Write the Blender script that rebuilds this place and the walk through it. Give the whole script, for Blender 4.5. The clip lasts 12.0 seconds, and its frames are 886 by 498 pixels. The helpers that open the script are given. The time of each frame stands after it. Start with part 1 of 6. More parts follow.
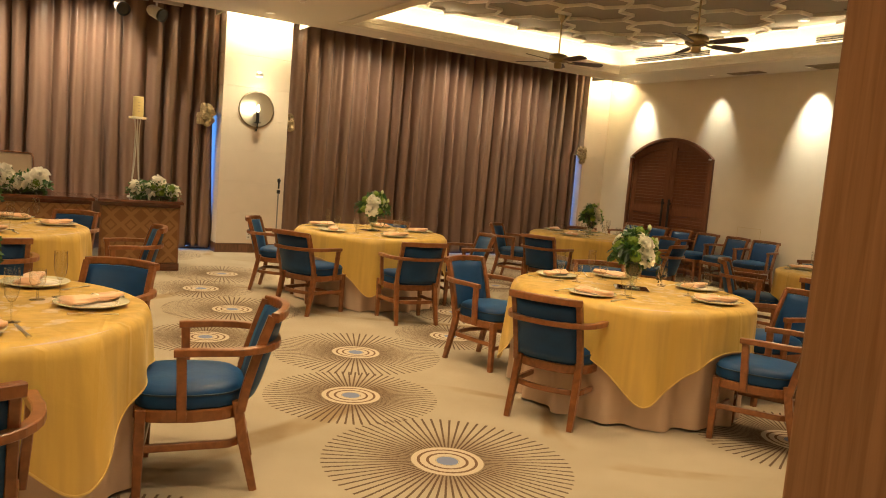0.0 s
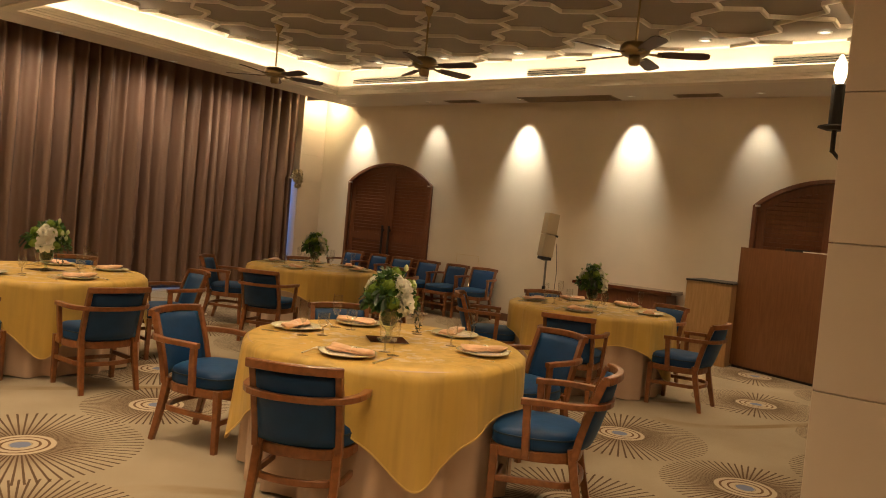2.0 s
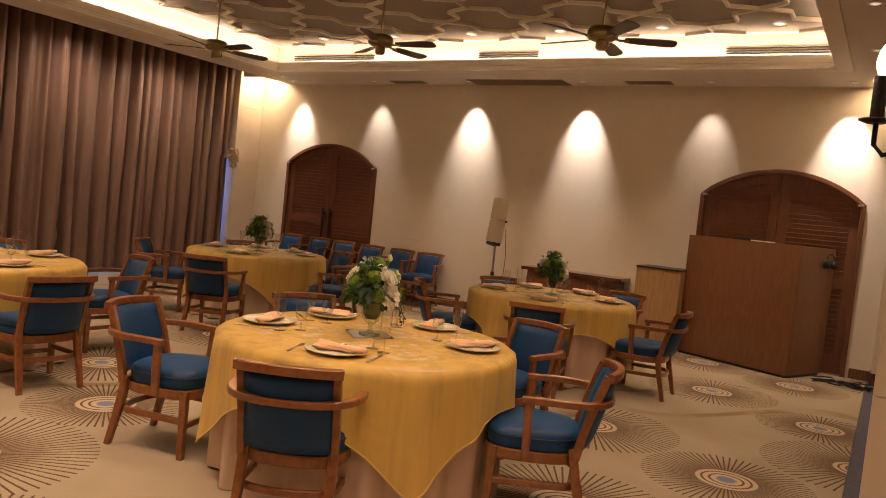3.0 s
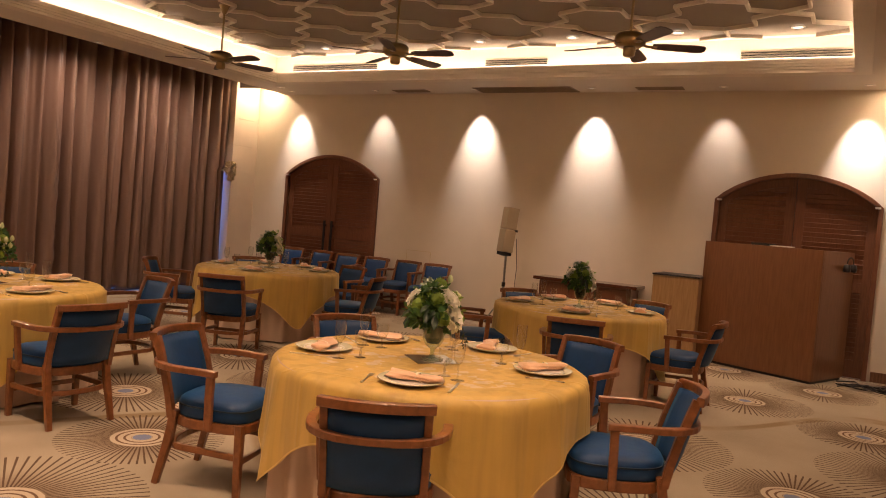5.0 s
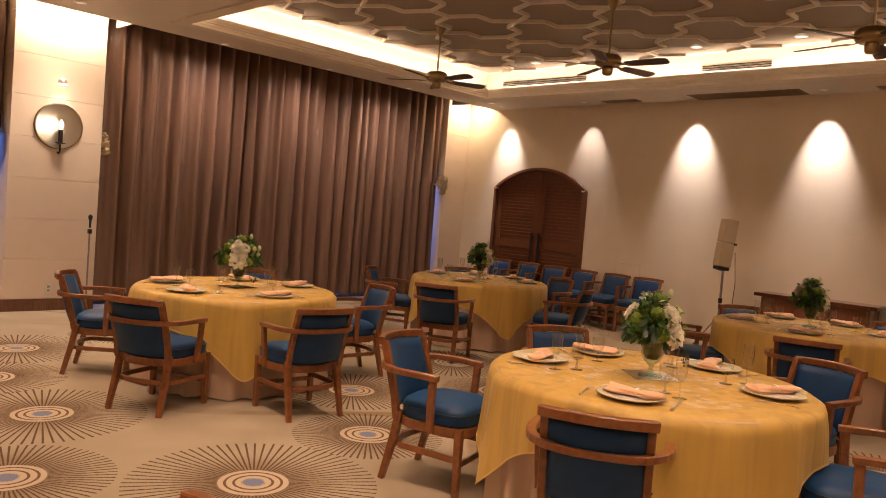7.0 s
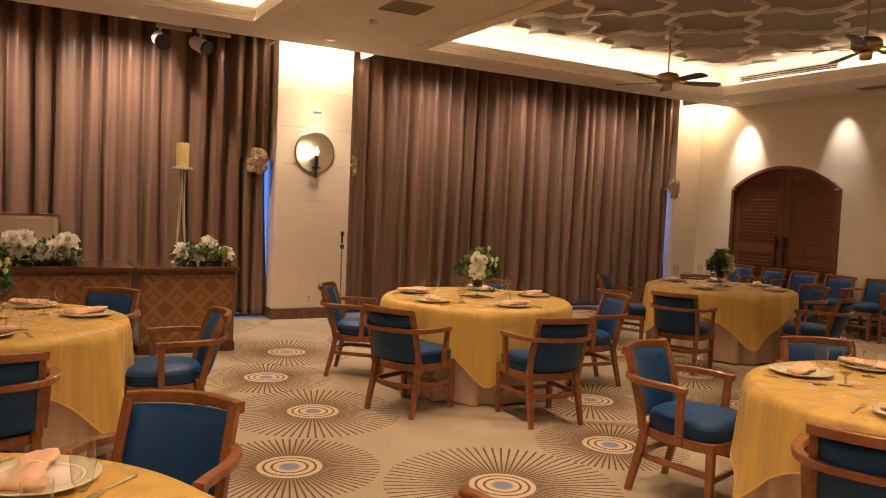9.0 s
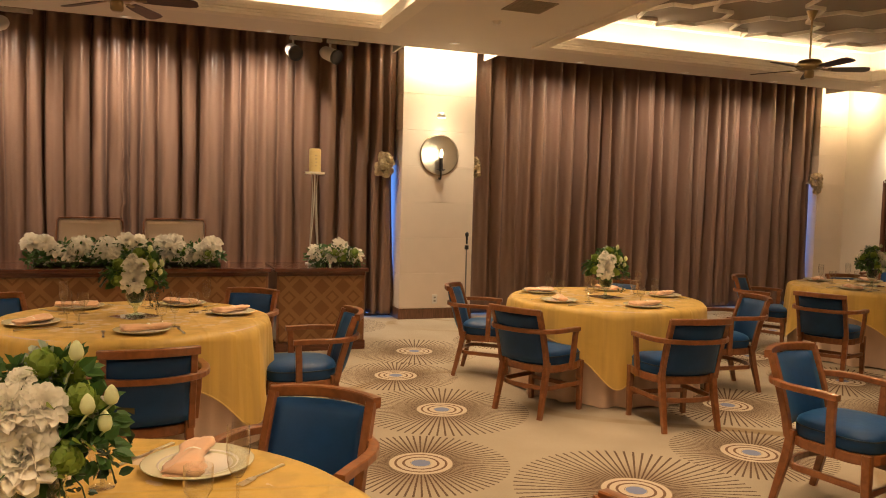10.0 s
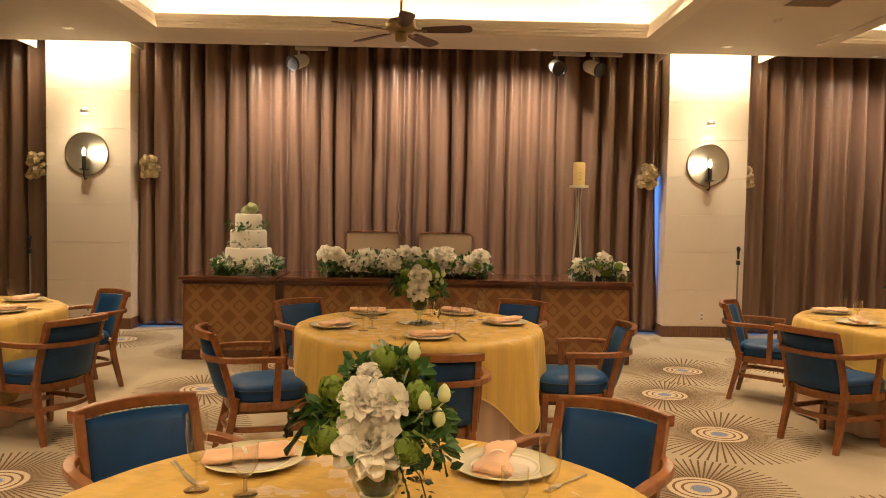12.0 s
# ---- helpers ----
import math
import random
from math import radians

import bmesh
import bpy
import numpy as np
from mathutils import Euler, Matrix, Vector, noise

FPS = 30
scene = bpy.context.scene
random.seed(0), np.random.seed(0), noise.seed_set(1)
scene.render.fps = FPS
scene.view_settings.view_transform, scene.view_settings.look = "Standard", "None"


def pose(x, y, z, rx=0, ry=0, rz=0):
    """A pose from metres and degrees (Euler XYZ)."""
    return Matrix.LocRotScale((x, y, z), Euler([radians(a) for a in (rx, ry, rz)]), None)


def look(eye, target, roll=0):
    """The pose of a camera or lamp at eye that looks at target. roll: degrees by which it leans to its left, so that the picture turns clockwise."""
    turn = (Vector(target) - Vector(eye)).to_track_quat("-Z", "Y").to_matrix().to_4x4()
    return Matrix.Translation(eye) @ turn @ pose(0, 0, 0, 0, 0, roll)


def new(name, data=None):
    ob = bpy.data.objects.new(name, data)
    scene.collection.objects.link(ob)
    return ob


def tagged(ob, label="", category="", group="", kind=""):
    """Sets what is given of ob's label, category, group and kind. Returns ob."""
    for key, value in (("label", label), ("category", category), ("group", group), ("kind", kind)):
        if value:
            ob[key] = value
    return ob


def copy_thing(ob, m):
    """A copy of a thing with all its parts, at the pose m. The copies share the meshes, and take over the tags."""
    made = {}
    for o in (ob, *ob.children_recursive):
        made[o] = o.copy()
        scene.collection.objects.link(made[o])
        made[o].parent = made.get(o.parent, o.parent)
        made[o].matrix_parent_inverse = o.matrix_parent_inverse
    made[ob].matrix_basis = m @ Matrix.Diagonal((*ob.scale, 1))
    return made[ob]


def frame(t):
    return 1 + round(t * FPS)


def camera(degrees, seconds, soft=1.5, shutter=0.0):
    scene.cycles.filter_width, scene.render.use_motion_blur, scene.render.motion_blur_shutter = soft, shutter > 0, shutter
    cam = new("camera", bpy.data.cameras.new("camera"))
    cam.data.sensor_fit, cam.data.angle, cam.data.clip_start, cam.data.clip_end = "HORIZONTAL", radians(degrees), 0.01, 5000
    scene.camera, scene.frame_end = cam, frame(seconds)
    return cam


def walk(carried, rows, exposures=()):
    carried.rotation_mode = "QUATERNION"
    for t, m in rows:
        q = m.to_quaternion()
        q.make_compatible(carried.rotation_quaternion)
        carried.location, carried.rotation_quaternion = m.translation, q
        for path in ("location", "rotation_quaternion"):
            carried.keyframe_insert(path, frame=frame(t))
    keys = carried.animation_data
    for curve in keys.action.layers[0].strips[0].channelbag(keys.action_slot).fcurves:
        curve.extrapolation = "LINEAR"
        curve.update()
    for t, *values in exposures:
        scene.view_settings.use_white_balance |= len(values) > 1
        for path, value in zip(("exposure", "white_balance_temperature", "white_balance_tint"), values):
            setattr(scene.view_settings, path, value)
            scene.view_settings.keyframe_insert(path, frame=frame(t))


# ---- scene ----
cam = camera(60.7, 12.0, 1.0)
PATH = [
    (0, (0.369, 0.236, 1.453), (1.408, 1.933, 1.252), 4.7),
    (0.5, (0.537, 0.423, 1.498), (1.747, 2.008, 1.344), 4.5),
    (1, (0.646, 0.658, 1.486), (1.919, 2.194, 1.347), 5.9),
    (1.5, (0.769, 0.905, 1.47), (2.218, 2.28, 1.368), 5.2),
    (2, (0.824, 1.125, 1.497), (2.429, 2.315, 1.42), 5.2),
    (2.5, (0.819, 1.348, 1.491), (2.49, 2.443, 1.392), 5.9),
    (4.5, (0.78, 2.032, 1.515), (2.589, 2.882, 1.446), 4.2),
    (5, (0.75, 2.067, 1.514), (2.5, 3.032, 1.431), 4.7),
    (5.5, (0.734, 2.08, 1.511), (2.423, 3.148, 1.424), 5.0),
    (6, (0.719, 2.094, 1.508), (2.34, 3.263, 1.422), 5.1),
    (6.5, (0.696, 2.102, 1.508), (2.227, 3.387, 1.42), 5.0),
    (8.5, (0.564, 2.1, 1.521), (1.669, 3.764, 1.412), 2.9),
    (9, (0.543, 2.107, 1.52), (1.514, 3.853, 1.411), 2.5),
    (9.5, (0.53, 2.106, 1.52), (1.367, 3.919, 1.399), 1.9),
    (10, (0.511, 2.123, 1.509), (1.19, 4.001, 1.392), 1.5),
    (10.5, (0.474, 2.126, 1.505), (0.985, 4.057, 1.395), 1.5),
    (11, (0.437, 2.136, 1.494), (0.779, 4.104, 1.4), 1.3),
    (11.5, (0.387, 2.147, 1.493), (0.584, 4.136, 1.402), 1.3),
    (12, (0.357, 2.143, 1.496), (0.398, 4.14, 1.403), 1.0),
]
EXPOSURES = [(0.0, 0.31, 6380, -4), (0.5, 0.24, 6380, -3), (1.0, 0.06, 6380, -3), (1.5, -0.08, 6380, -3), (2.0, -0.20, 6380, 2), (2.5, -0.17, 6380, 16), (4.5, -0.12, 6380, 20),
             (5.5, -0.12, 6380, 25), (6.5, -0.11, 6380, 24), (8.5, -0.02, 6380, 21), (9.5, 0.03, 6380, 11), (10.5, 0.13, 6380, 6), (12.0, 0.22, 6380, 4)]
walk(cam, [(t, look(eye, target, roll)) for t, eye, target, roll in PATH], EXPOSURES)

# ---------------------------------------------------------------- light
world = bpy.data.worlds.new("world")
scene.world = world
world.use_nodes = True
bg = world.node_tree.nodes["Background"]
bg.inputs[0].default_value = (0.10, 0.16, 0.35, 1)
bg.inputs[1].default_value = 0.02


CEIL = 3.42      # lower ceiling
TOP = 3.86       # coffer ceiling
EAST = 10.98     # east wall
PIER = 11.53     # face of the north piers
EDGE = 11.08     # where the ceiling stops short of the curtains
WARM = (1.0, 0.69, 0.42)
COVE = (1.0, 0.76, 0.50)


def area(name, m, sx, sy, power, color):
    d = bpy.data.lights.new(name, "AREA")
    d.shape, d.size, d.size_y, d.energy, d.color = "RECTANGLE", sx, sy, power, color
    ob = new(name, d)
    ob.matrix_world = m
    return ob


def spot(name, eye, target, power, degrees, color=WARM, size=0.03, blend=0.6):
    d = bpy.data.lights.new(name, "SPOT")
    d.energy, d.spot_size, d.spot_blend, d.color, d.shadow_soft_size = power, radians(degrees), blend, color, size
    ob = new(name, d)
    ob.matrix_world = look(eye, target)
    return ob


COFFERS = [(-2.55, 2.68, 2.3, 10.26), (4.70, 9.85, 2.27, 10.30)]
for x0, x1, y0, y1 in COFFERS:
    cx, cy, lx, ly = (x0 + x1) / 2, (y0 + y1) / 2, x1 - x0, y1 - y0
    for px, py, sx, sy in ((cx, y0 - 0.13, lx, 0.1), (cx, y1 + 0.13, lx, 0.1), (x0 - 0.13, cy, 0.1, ly), (x1 + 0.13, cy, 0.1, ly)):
        area("cove_light", pose(px, py, 3.50, 180, 0, 0), sx, sy, 8.6 * max(sx, sy), COVE)
    for px in (x0 + 0.36, x1 - 0.36):
        for k in range(7):
            py = 2.86 + 1.245 * k
            spot("coffer_downlight", (px, py, TOP - 0.07), (px, py, 0), (62 if k > 3 and px > 9 else 108) if x0 > 0 else 146, 88 if x0 > 0 else 104, WARM, 0.035, 0.8)
WASH = [(10.68, 190), (8.98, 62), (7.22, 230), (5.45, 230), (3.75, 46), (2.16, 230)]
for cx in (-3.72, 3.72):
    spot("pier_downlight", (cx, 10.64, CEIL - 0.03), (cx, PIER, 2.0), 75, 62, (1, 0.80, 0.56), 0.025, 1.0)
for wy, power in WASH:
    spot("wall_washer", (EAST - 0.32, wy, CEIL - 0.025), (EAST - 0.03, wy, 2.62), power, 52, (1, 0.89, 0.76), 0.015, 1.0)
for cx in (-1.52, 0.05, 1.55, 5.55, 7.2, 8.75):
    spot("curtain_downlight", (cx, 10.98, CEIL - 0.025), (cx, 11.62, 1.6), 165 if cx < 4 else 85, 138, (1, 0.78, 0.60), 0.03, 1.0)
# Only 7.54 and 9.1 are known fixtures; the rest are unseen, added as fill.
for cx in (-1.7, 0.9, 3.4, 5.6, 7.54, 9.1):
    spot("south_downlight_and_fill", (cx, 1.90, CEIL - 0.03), (cx, 2.7 if cx < 2 else 2.0, 0), 140 if cx < 2 else 60, 115, WARM, 0.035, 0.8)
# Unseen lamp, added because the entrance jamb stands in light.
spot("unseen_entrance_light", (0.5, -0.3, CEIL - 0.03), (0.6, -0.2, 0), 110, 110, WARM, 0.04, 0.8)
for cx in (-3.8, 3.82):
    area("pier_slot_light", pose(cx, 11.36, CEIL + 0.16, 0, 0, 0), 1.0, 0.08, 42, (1, 0.77, 0.50))
area("corner_slot_light", pose(10.68, 11.36, CEIL + 0.16, 0, 0, 0), 0.5, 0.08, 20, (1, 0.75, 0.44))
area("corner_slot_light", pose(10.62, 1.54, CEIL + 0.16, 0, 0, 0), 0.08, 0.8, 22, (1, 0.75, 0.44))


# ---------------------------------------------------------------- materials
def material(name, color, rough=0.6, metal=0.0, vary=0.12, scale=6.0, bump=0.0, bump_scale=60.0, sheen=0.0, coat=0.0, spec=0.5):
    m = bpy.data.materials.new(name)
    m.use_nodes = True
    nt = m.node_tree
    b = nt.nodes["Principled BSDF"]
    b.inputs["Roughness"].default_value = rough
    b.inputs["Metallic"].default_value = metal
    b.inputs["Sheen Weight"].default_value = sheen
    b.inputs["Coat Weight"].default_value = coat
    b.inputs["Specular IOR Level"].default_value = spec
    co = nt.nodes.new("ShaderNodeTexCoord")
    n = nt.nodes.new("ShaderNodeTexNoise")
    n.inputs["Scale"].default_value = scale
    n.inputs["Detail"].default_value = 6
    nt.links.new(co.outputs["Object"], n.inputs["Vector"])
    mix = nt.nodes.new("ShaderNodeMix")
    mix.data_type = "RGBA"
    mix.inputs[6].default_value = (*[c * (1 - vary) for c in color], 1)
    mix.inputs[7].default_value = (*[min(1, c * (1 + vary)) for c in color], 1)
    nt.links.new(n.outputs["Fac"], mix.inputs[0])
    nt.links.new(mix.outputs[2], b.inputs["Base Color"])
    if bump:
        f = nt.nodes.new("ShaderNodeTexNoise")
        f.inputs["Scale"].default_value = bump_scale
        f.inputs["Detail"].default_value = 4
        nt.links.new(co.outputs["Object"], f.inputs["Vector"])
        bp = nt.nodes.new("ShaderNodeBump")
        bp.inputs["Strength"].default_value = bump
        bp.inputs["Distance"].default_value = 0.004
        nt.links.new(f.outputs["Fac"], bp.inputs["Height"])
        nt.links.new(bp.outputs["Normal"], b.inputs["Normal"])
    return m


def wood(name, dark, light, rough=0.35, stretch=(14, 14, 1.2), coat=0.3):
    m = material(name, light, rough, coat=coat)
    nt = m.node_tree
    b = nt.nodes["Principled BSDF"]
    co = nt.nodes.new("ShaderNodeTexCoord")
    mp = nt.nodes.new("ShaderNodeMapping")
    mp.inputs["Scale"].default_value = stretch
    nt.links.new(co.outputs["Object"], mp.inputs["Vector"])
    w = nt.nodes.new("ShaderNodeTexNoise")
    w.inputs["Scale"].default_value = 5
    w.inputs["Detail"].default_value = 8
    w.inputs["Distortion"].default_value = 0.6
    nt.links.new(mp.outputs["Vector"], w.inputs["Vector"])
    r = nt.nodes.new("ShaderNodeValToRGB")
    r.color_ramp.elements[0].position, r.color_ramp.elements[1].position = 0.32, 0.68
    r.color_ramp.elements[0].color, r.color_ramp.elements[1].color = (*dark, 1), (*light, 1)
    nt.links.new(w.outputs["Fac"], r.inputs["Fac"])
    nt.links.new(r.outputs["Color"], b.inputs["Base Color"])
    return m


def glow(name, color, strength):
    m = bpy.data.materials.new(name)
    m.use_nodes = True
    b = m.node_tree.nodes["Principled BSDF"]
    b.inputs["Base Color"].default_value = (*color, 1)
    b.inputs["Emission Color"].default_value = (*color, 1)
    b.inputs["Emission Strength"].default_value = strength
    return m


def glass_mat(name, color=(1, 1, 1), rough=0.0):
    m = bpy.data.materials.new(name)
    m.use_nodes = True
    b = m.node_tree.nodes["Principled BSDF"]
    b.inputs["Base Color"].default_value = (*color, 1)
    b.inputs["Roughness"].default_value = rough
    nt = m.node_tree
    clear = nt.nodes.new("ShaderNodeBsdfTransparent")
    clear.inputs[0].default_value = (*color, 1)
    gloss = nt.nodes.new("ShaderNodeBsdfGlossy")
    gloss.inputs["Roughness"].default_value = 0.03
    lw = nt.nodes.new("ShaderNodeLayerWeight")
    pw = nt.nodes.new("ShaderNodeMath")
    pw.operation = "POWER"
    nt.links.new(lw.outputs["Facing"], pw.inputs[0])
    pw.inputs[1].default_value = 2.4
    ml = nt.nodes.new("ShaderNodeMath")
    ml.operation = "MULTIPLY_ADD"
    nt.links.new(pw.outputs[0], ml.inputs[0])
    ml.inputs[1].default_value, ml.inputs[2].default_value = 0.90, 0.08
    mx = nt.nodes.new("ShaderNodeMixShader")
    nt.links.new(ml.outputs[0], mx.inputs[0])
    nt.links.new(clear.outputs[0], mx.inputs[1])
    nt.links.new(gloss.outputs[0], mx.inputs[2])
    nt.links.new(mx.outputs[0], nt.nodes["Material Output"].inputs["Surface"])
    return m


M_WALL = material("cream wall covering", (0.72, 0.63, 0.50), 0.75, vary=0.05, scale=3, bump=0.25, bump_scale=140)
M_PIER = material("cream stone panel", (0.76, 0.65, 0.53), 0.6, vary=0.06, scale=4, bump=0.15, bump_scale=90)
M_CEIL = material("off-white ceiling paint", (0.66, 0.60, 0.52), 0.85, vary=0.04, scale=2, bump=0.1)
M_PLATE = material("warm grey plaster relief", (0.30, 0.255, 0.205), 0.85, vary=0.05, scale=3, bump=0.15)
# Also on the coffer ribs, whose paler tone stands for cove light.
M_MOULD = material("cream moulding paint and cove-lit rib tone", (0.70, 0.63, 0.52), 0.55, vary=0.04)
M_SKIRT = wood("brown skirting wood", (0.10, 0.045, 0.02), (0.20, 0.09, 0.045))
M_CHAIR = wood("reddish chair wood", (0.185, 0.066, 0.022), (0.29, 0.108, 0.036), 0.3, (5, 5, 5))
M_DOOR = wood("dark red-brown door wood", (0.125, 0.042, 0.017), (0.185, 0.068, 0.028), 0.4)
M_CAB = wood("mid-brown veneer", (0.175, 0.072, 0.028), (0.225, 0.098, 0.040), 0.36, (9, 9, 0.8))
M_CAB2 = wood("light tan veneer", (0.32, 0.19, 0.08), (0.42, 0.26, 0.12), 0.45, (9, 9, 0.8))
M_JAMB = wood("brown jamb veneer", (0.26, 0.12, 0.05), (0.38, 0.19, 0.085), 0.45, (22, 22, 0.9))
M_BARTOP = wood("dark polished bar top", (0.07, 0.02, 0.01), (0.13, 0.042, 0.02), 0.2, (1.5, 12, 12), 0.6)
M_FANWOOD = wood("dark fan blade wood", (0.035, 0.014, 0.009), (0.075, 0.03, 0.018), 0.45)
M_VELVET = material("blue velvet", (0.006, 0.047, 0.150), 0.46, vary=0.45, scale=7, bump=0.30, bump_scale=26, sheen=0.25, spec=0.32)
M_VELVET.node_tree.nodes["Principled BSDF"].inputs["Sheen Roughness"].default_value = 0.38
M_VELVET.node_tree.nodes["Principled BSDF"].inputs["Sheen Tint"].default_value = (0.18, 0.58, 1.0, 1)
M_PIPE = material("dark blue piping", (0.012, 0.03, 0.06), 0.5)
M_GOLD = material("golden organza cloth", (0.66, 0.42, 0.075), 0.42, vary=0.10, scale=5, bump=0.15, bump_scale=120, sheen=0.25)
M_HEM = material("pale gold hem thread", (0.70, 0.50, 0.16), 0.5, vary=0.05)
M_UNDER = material("pinkish beige table skirt", (0.58, 0.42, 0.31), 0.7, vary=0.06, bump=0.1, bump_scale=200)
M_PORC = material("white porcelain", (0.82, 0.78, 0.70), 0.15, vary=0.02)
M_SAGE = material("sage green glazed rim", (0.66, 0.62, 0.43), 0.2, vary=0.05)
M_NAP = material("peach napkin satin", (0.80, 0.49, 0.29), 0.4, vary=0.10, scale=25, sheen=0.3)
M_STEEL = material("polished cutlery steel", (0.85, 0.82, 0.76), 0.28, 1.0, vary=0.03)
M_GLASS = glass_mat("clear drinking glass", (0.96, 0.96, 0.95))
M_VASE = glass_mat("vase glass", (0.86, 0.95, 0.88))
M_MIRROR = material("mirror", (0.85, 0.85, 0.83), 0.03, 1.0, vary=0.01)
M_DISC = material("satin silver disc", (0.58, 0.53, 0.44), 0.30, 1.0, vary=0.03)
M_LEAF = material("dark green leaves", (0.055, 0.14, 0.030), 0.5, vary=0.5, scale=14)
M_LIME = material("lime green petals", (0.28, 0.40, 0.07), 0.5, vary=0.3, scale=20)
M_WHITE = material("creamy white petals", (0.95, 0.92, 0.82), 0.6, vary=0.03, scale=30)
M_GREY = material("silver green leaves", (0.34, 0.40, 0.30), 0.6, vary=0.3, scale=20)
M_STEMS = material("dark stems in water", (0.02, 0.045, 0.018), 0.3, vary=0.4, scale=40)
M_BRASS = material("antique brass", (0.30, 0.22, 0.11), 0.3, 1.0, vary=0.1)
M_IRON = material("black wrought iron", (0.02, 0.017, 0.015), 0.45, 0.6)
M_BLACK = material("black plastic", (0.015, 0.015, 0.017), 0.4)
M_GREYMETAL = material("dull grey metal", (0.30, 0.29, 0.27), 0.4, 0.8)
M_SPOTBODY = material("off-white spotlight housing", (0.55, 0.52, 0.47), 0.4)
M_BEIGE = material("beige loudspeaker housing", (0.42, 0.34, 0.23), 0.5, vary=0.04)
M_WAX = material("ivory candle wax", (0.80, 0.66, 0.30), 0.5, vary=0.05)
M_CREAMLEATHER = material("cream upholstery", (0.74, 0.62, 0.50), 0.5, vary=0.04, bump=0.1)
M_ICING = material("white icing", (0.83, 0.80, 0.73), 0.6, vary=0.03, bump=0.15, bump_scale=60)
M_PALEGREEN = material("pale green petals", (0.60, 0.66, 0.36), 0.6, vary=0.2, scale=30)
M_DRIED = material("dried beige petals", (0.62, 0.50, 0.29), 0.8, vary=0.3, scale=40)
M_VENT = material("brown vent grille", (0.26, 0.20, 0.13), 0.6, vary=0.1)
M_SLOT = material("dark slot", (0.02, 0.018, 0.016), 0.7)
M_PLASTIC = material("white plastic", (0.75, 0.72, 0.66), 0.35, vary=0.02)
M_BLUECARPET = material("slate blue carpet", (0.12, 0.12, 0.16), 0.95, vary=0.25, scale=20, bump=0.5, bump_scale=300, spec=0.1)
M_BULB = glow("warm bulb", (1.0, 0.80, 0.50), 9)
M_LENS = glow("downlight lens", (1.0, 0.88, 0.70), 2.5)
M_LENS_DIM = glow("small downlight lens", (1.0, 0.85, 0.65), 0.7)
M_SKY = glow("blue dusk behind the curtains", (0.10, 0.30, 0.95), 2.6)
M_OUT = material("outlet grey", (0.30, 0.28, 0.26), 0.5)


def curtain_material():
    m = material("taupe striped satin curtain", (0.20, 0.13, 0.095), 0.27, sheen=0.05, bump=0.1, bump_scale=220, spec=0.7)
    nt = m.node_tree
    b = nt.nodes["Principled BSDF"]
    co = nt.nodes.new("ShaderNodeTexCoord")
    mp = nt.nodes.new("ShaderNodeMapping")
    mp.inputs["Scale"].default_value = (2.2, 2.2, 0.25)
    nt.links.new(co.outputs["Object"], mp.inputs["Vector"])
    n = nt.nodes.new("ShaderNodeTexNoise")
    n.inputs["Scale"].default_value = 2.2
    n.inputs["Detail"].default_value = 5
    nt.links.new(mp.outputs["Vector"], n.inputs["Vector"])
    r = nt.nodes.new("ShaderNodeValToRGB")
    r.color_ramp.elements[0].position, r.color_ramp.elements[1].position = 0.35, 0.65
    r.color_ramp.elements[0].color = (0.195, 0.116, 0.080, 1)
    r.color_ramp.elements[1].color = (0.235, 0.143, 0.102, 1)
    nt.links.new(n.outputs["Fac"], r.inputs["Fac"])
    nt.links.new(r.outputs["Color"], b.inputs["Base Color"])
    return m


M_CURTAIN = curtain_material()


def see_through(m, share):
    """Thin petals and leaves pass some of the light that falls on their far side."""
    nt = m.node_tree
    b = nt.nodes["Principled BSDF"]
    tr = nt.nodes.new("ShaderNodeBsdfTranslucent")
    nt.links.new(b.inputs["Base Color"].links[0].from_socket, tr.inputs["Color"])
    mx = nt.nodes.new("ShaderNodeMixShader")
    mx.inputs[0].default_value = share
    nt.links.new(b.outputs[0], mx.inputs[1])
    nt.links.new(tr.outputs[0], mx.inputs[2])
    nt.links.new(mx.outputs[0], nt.nodes["Material Output"].inputs["Surface"])


see_through(M_WHITE, 0.30)
see_through(M_LIME, 0.35)
see_through(M_LEAF, 0.20)


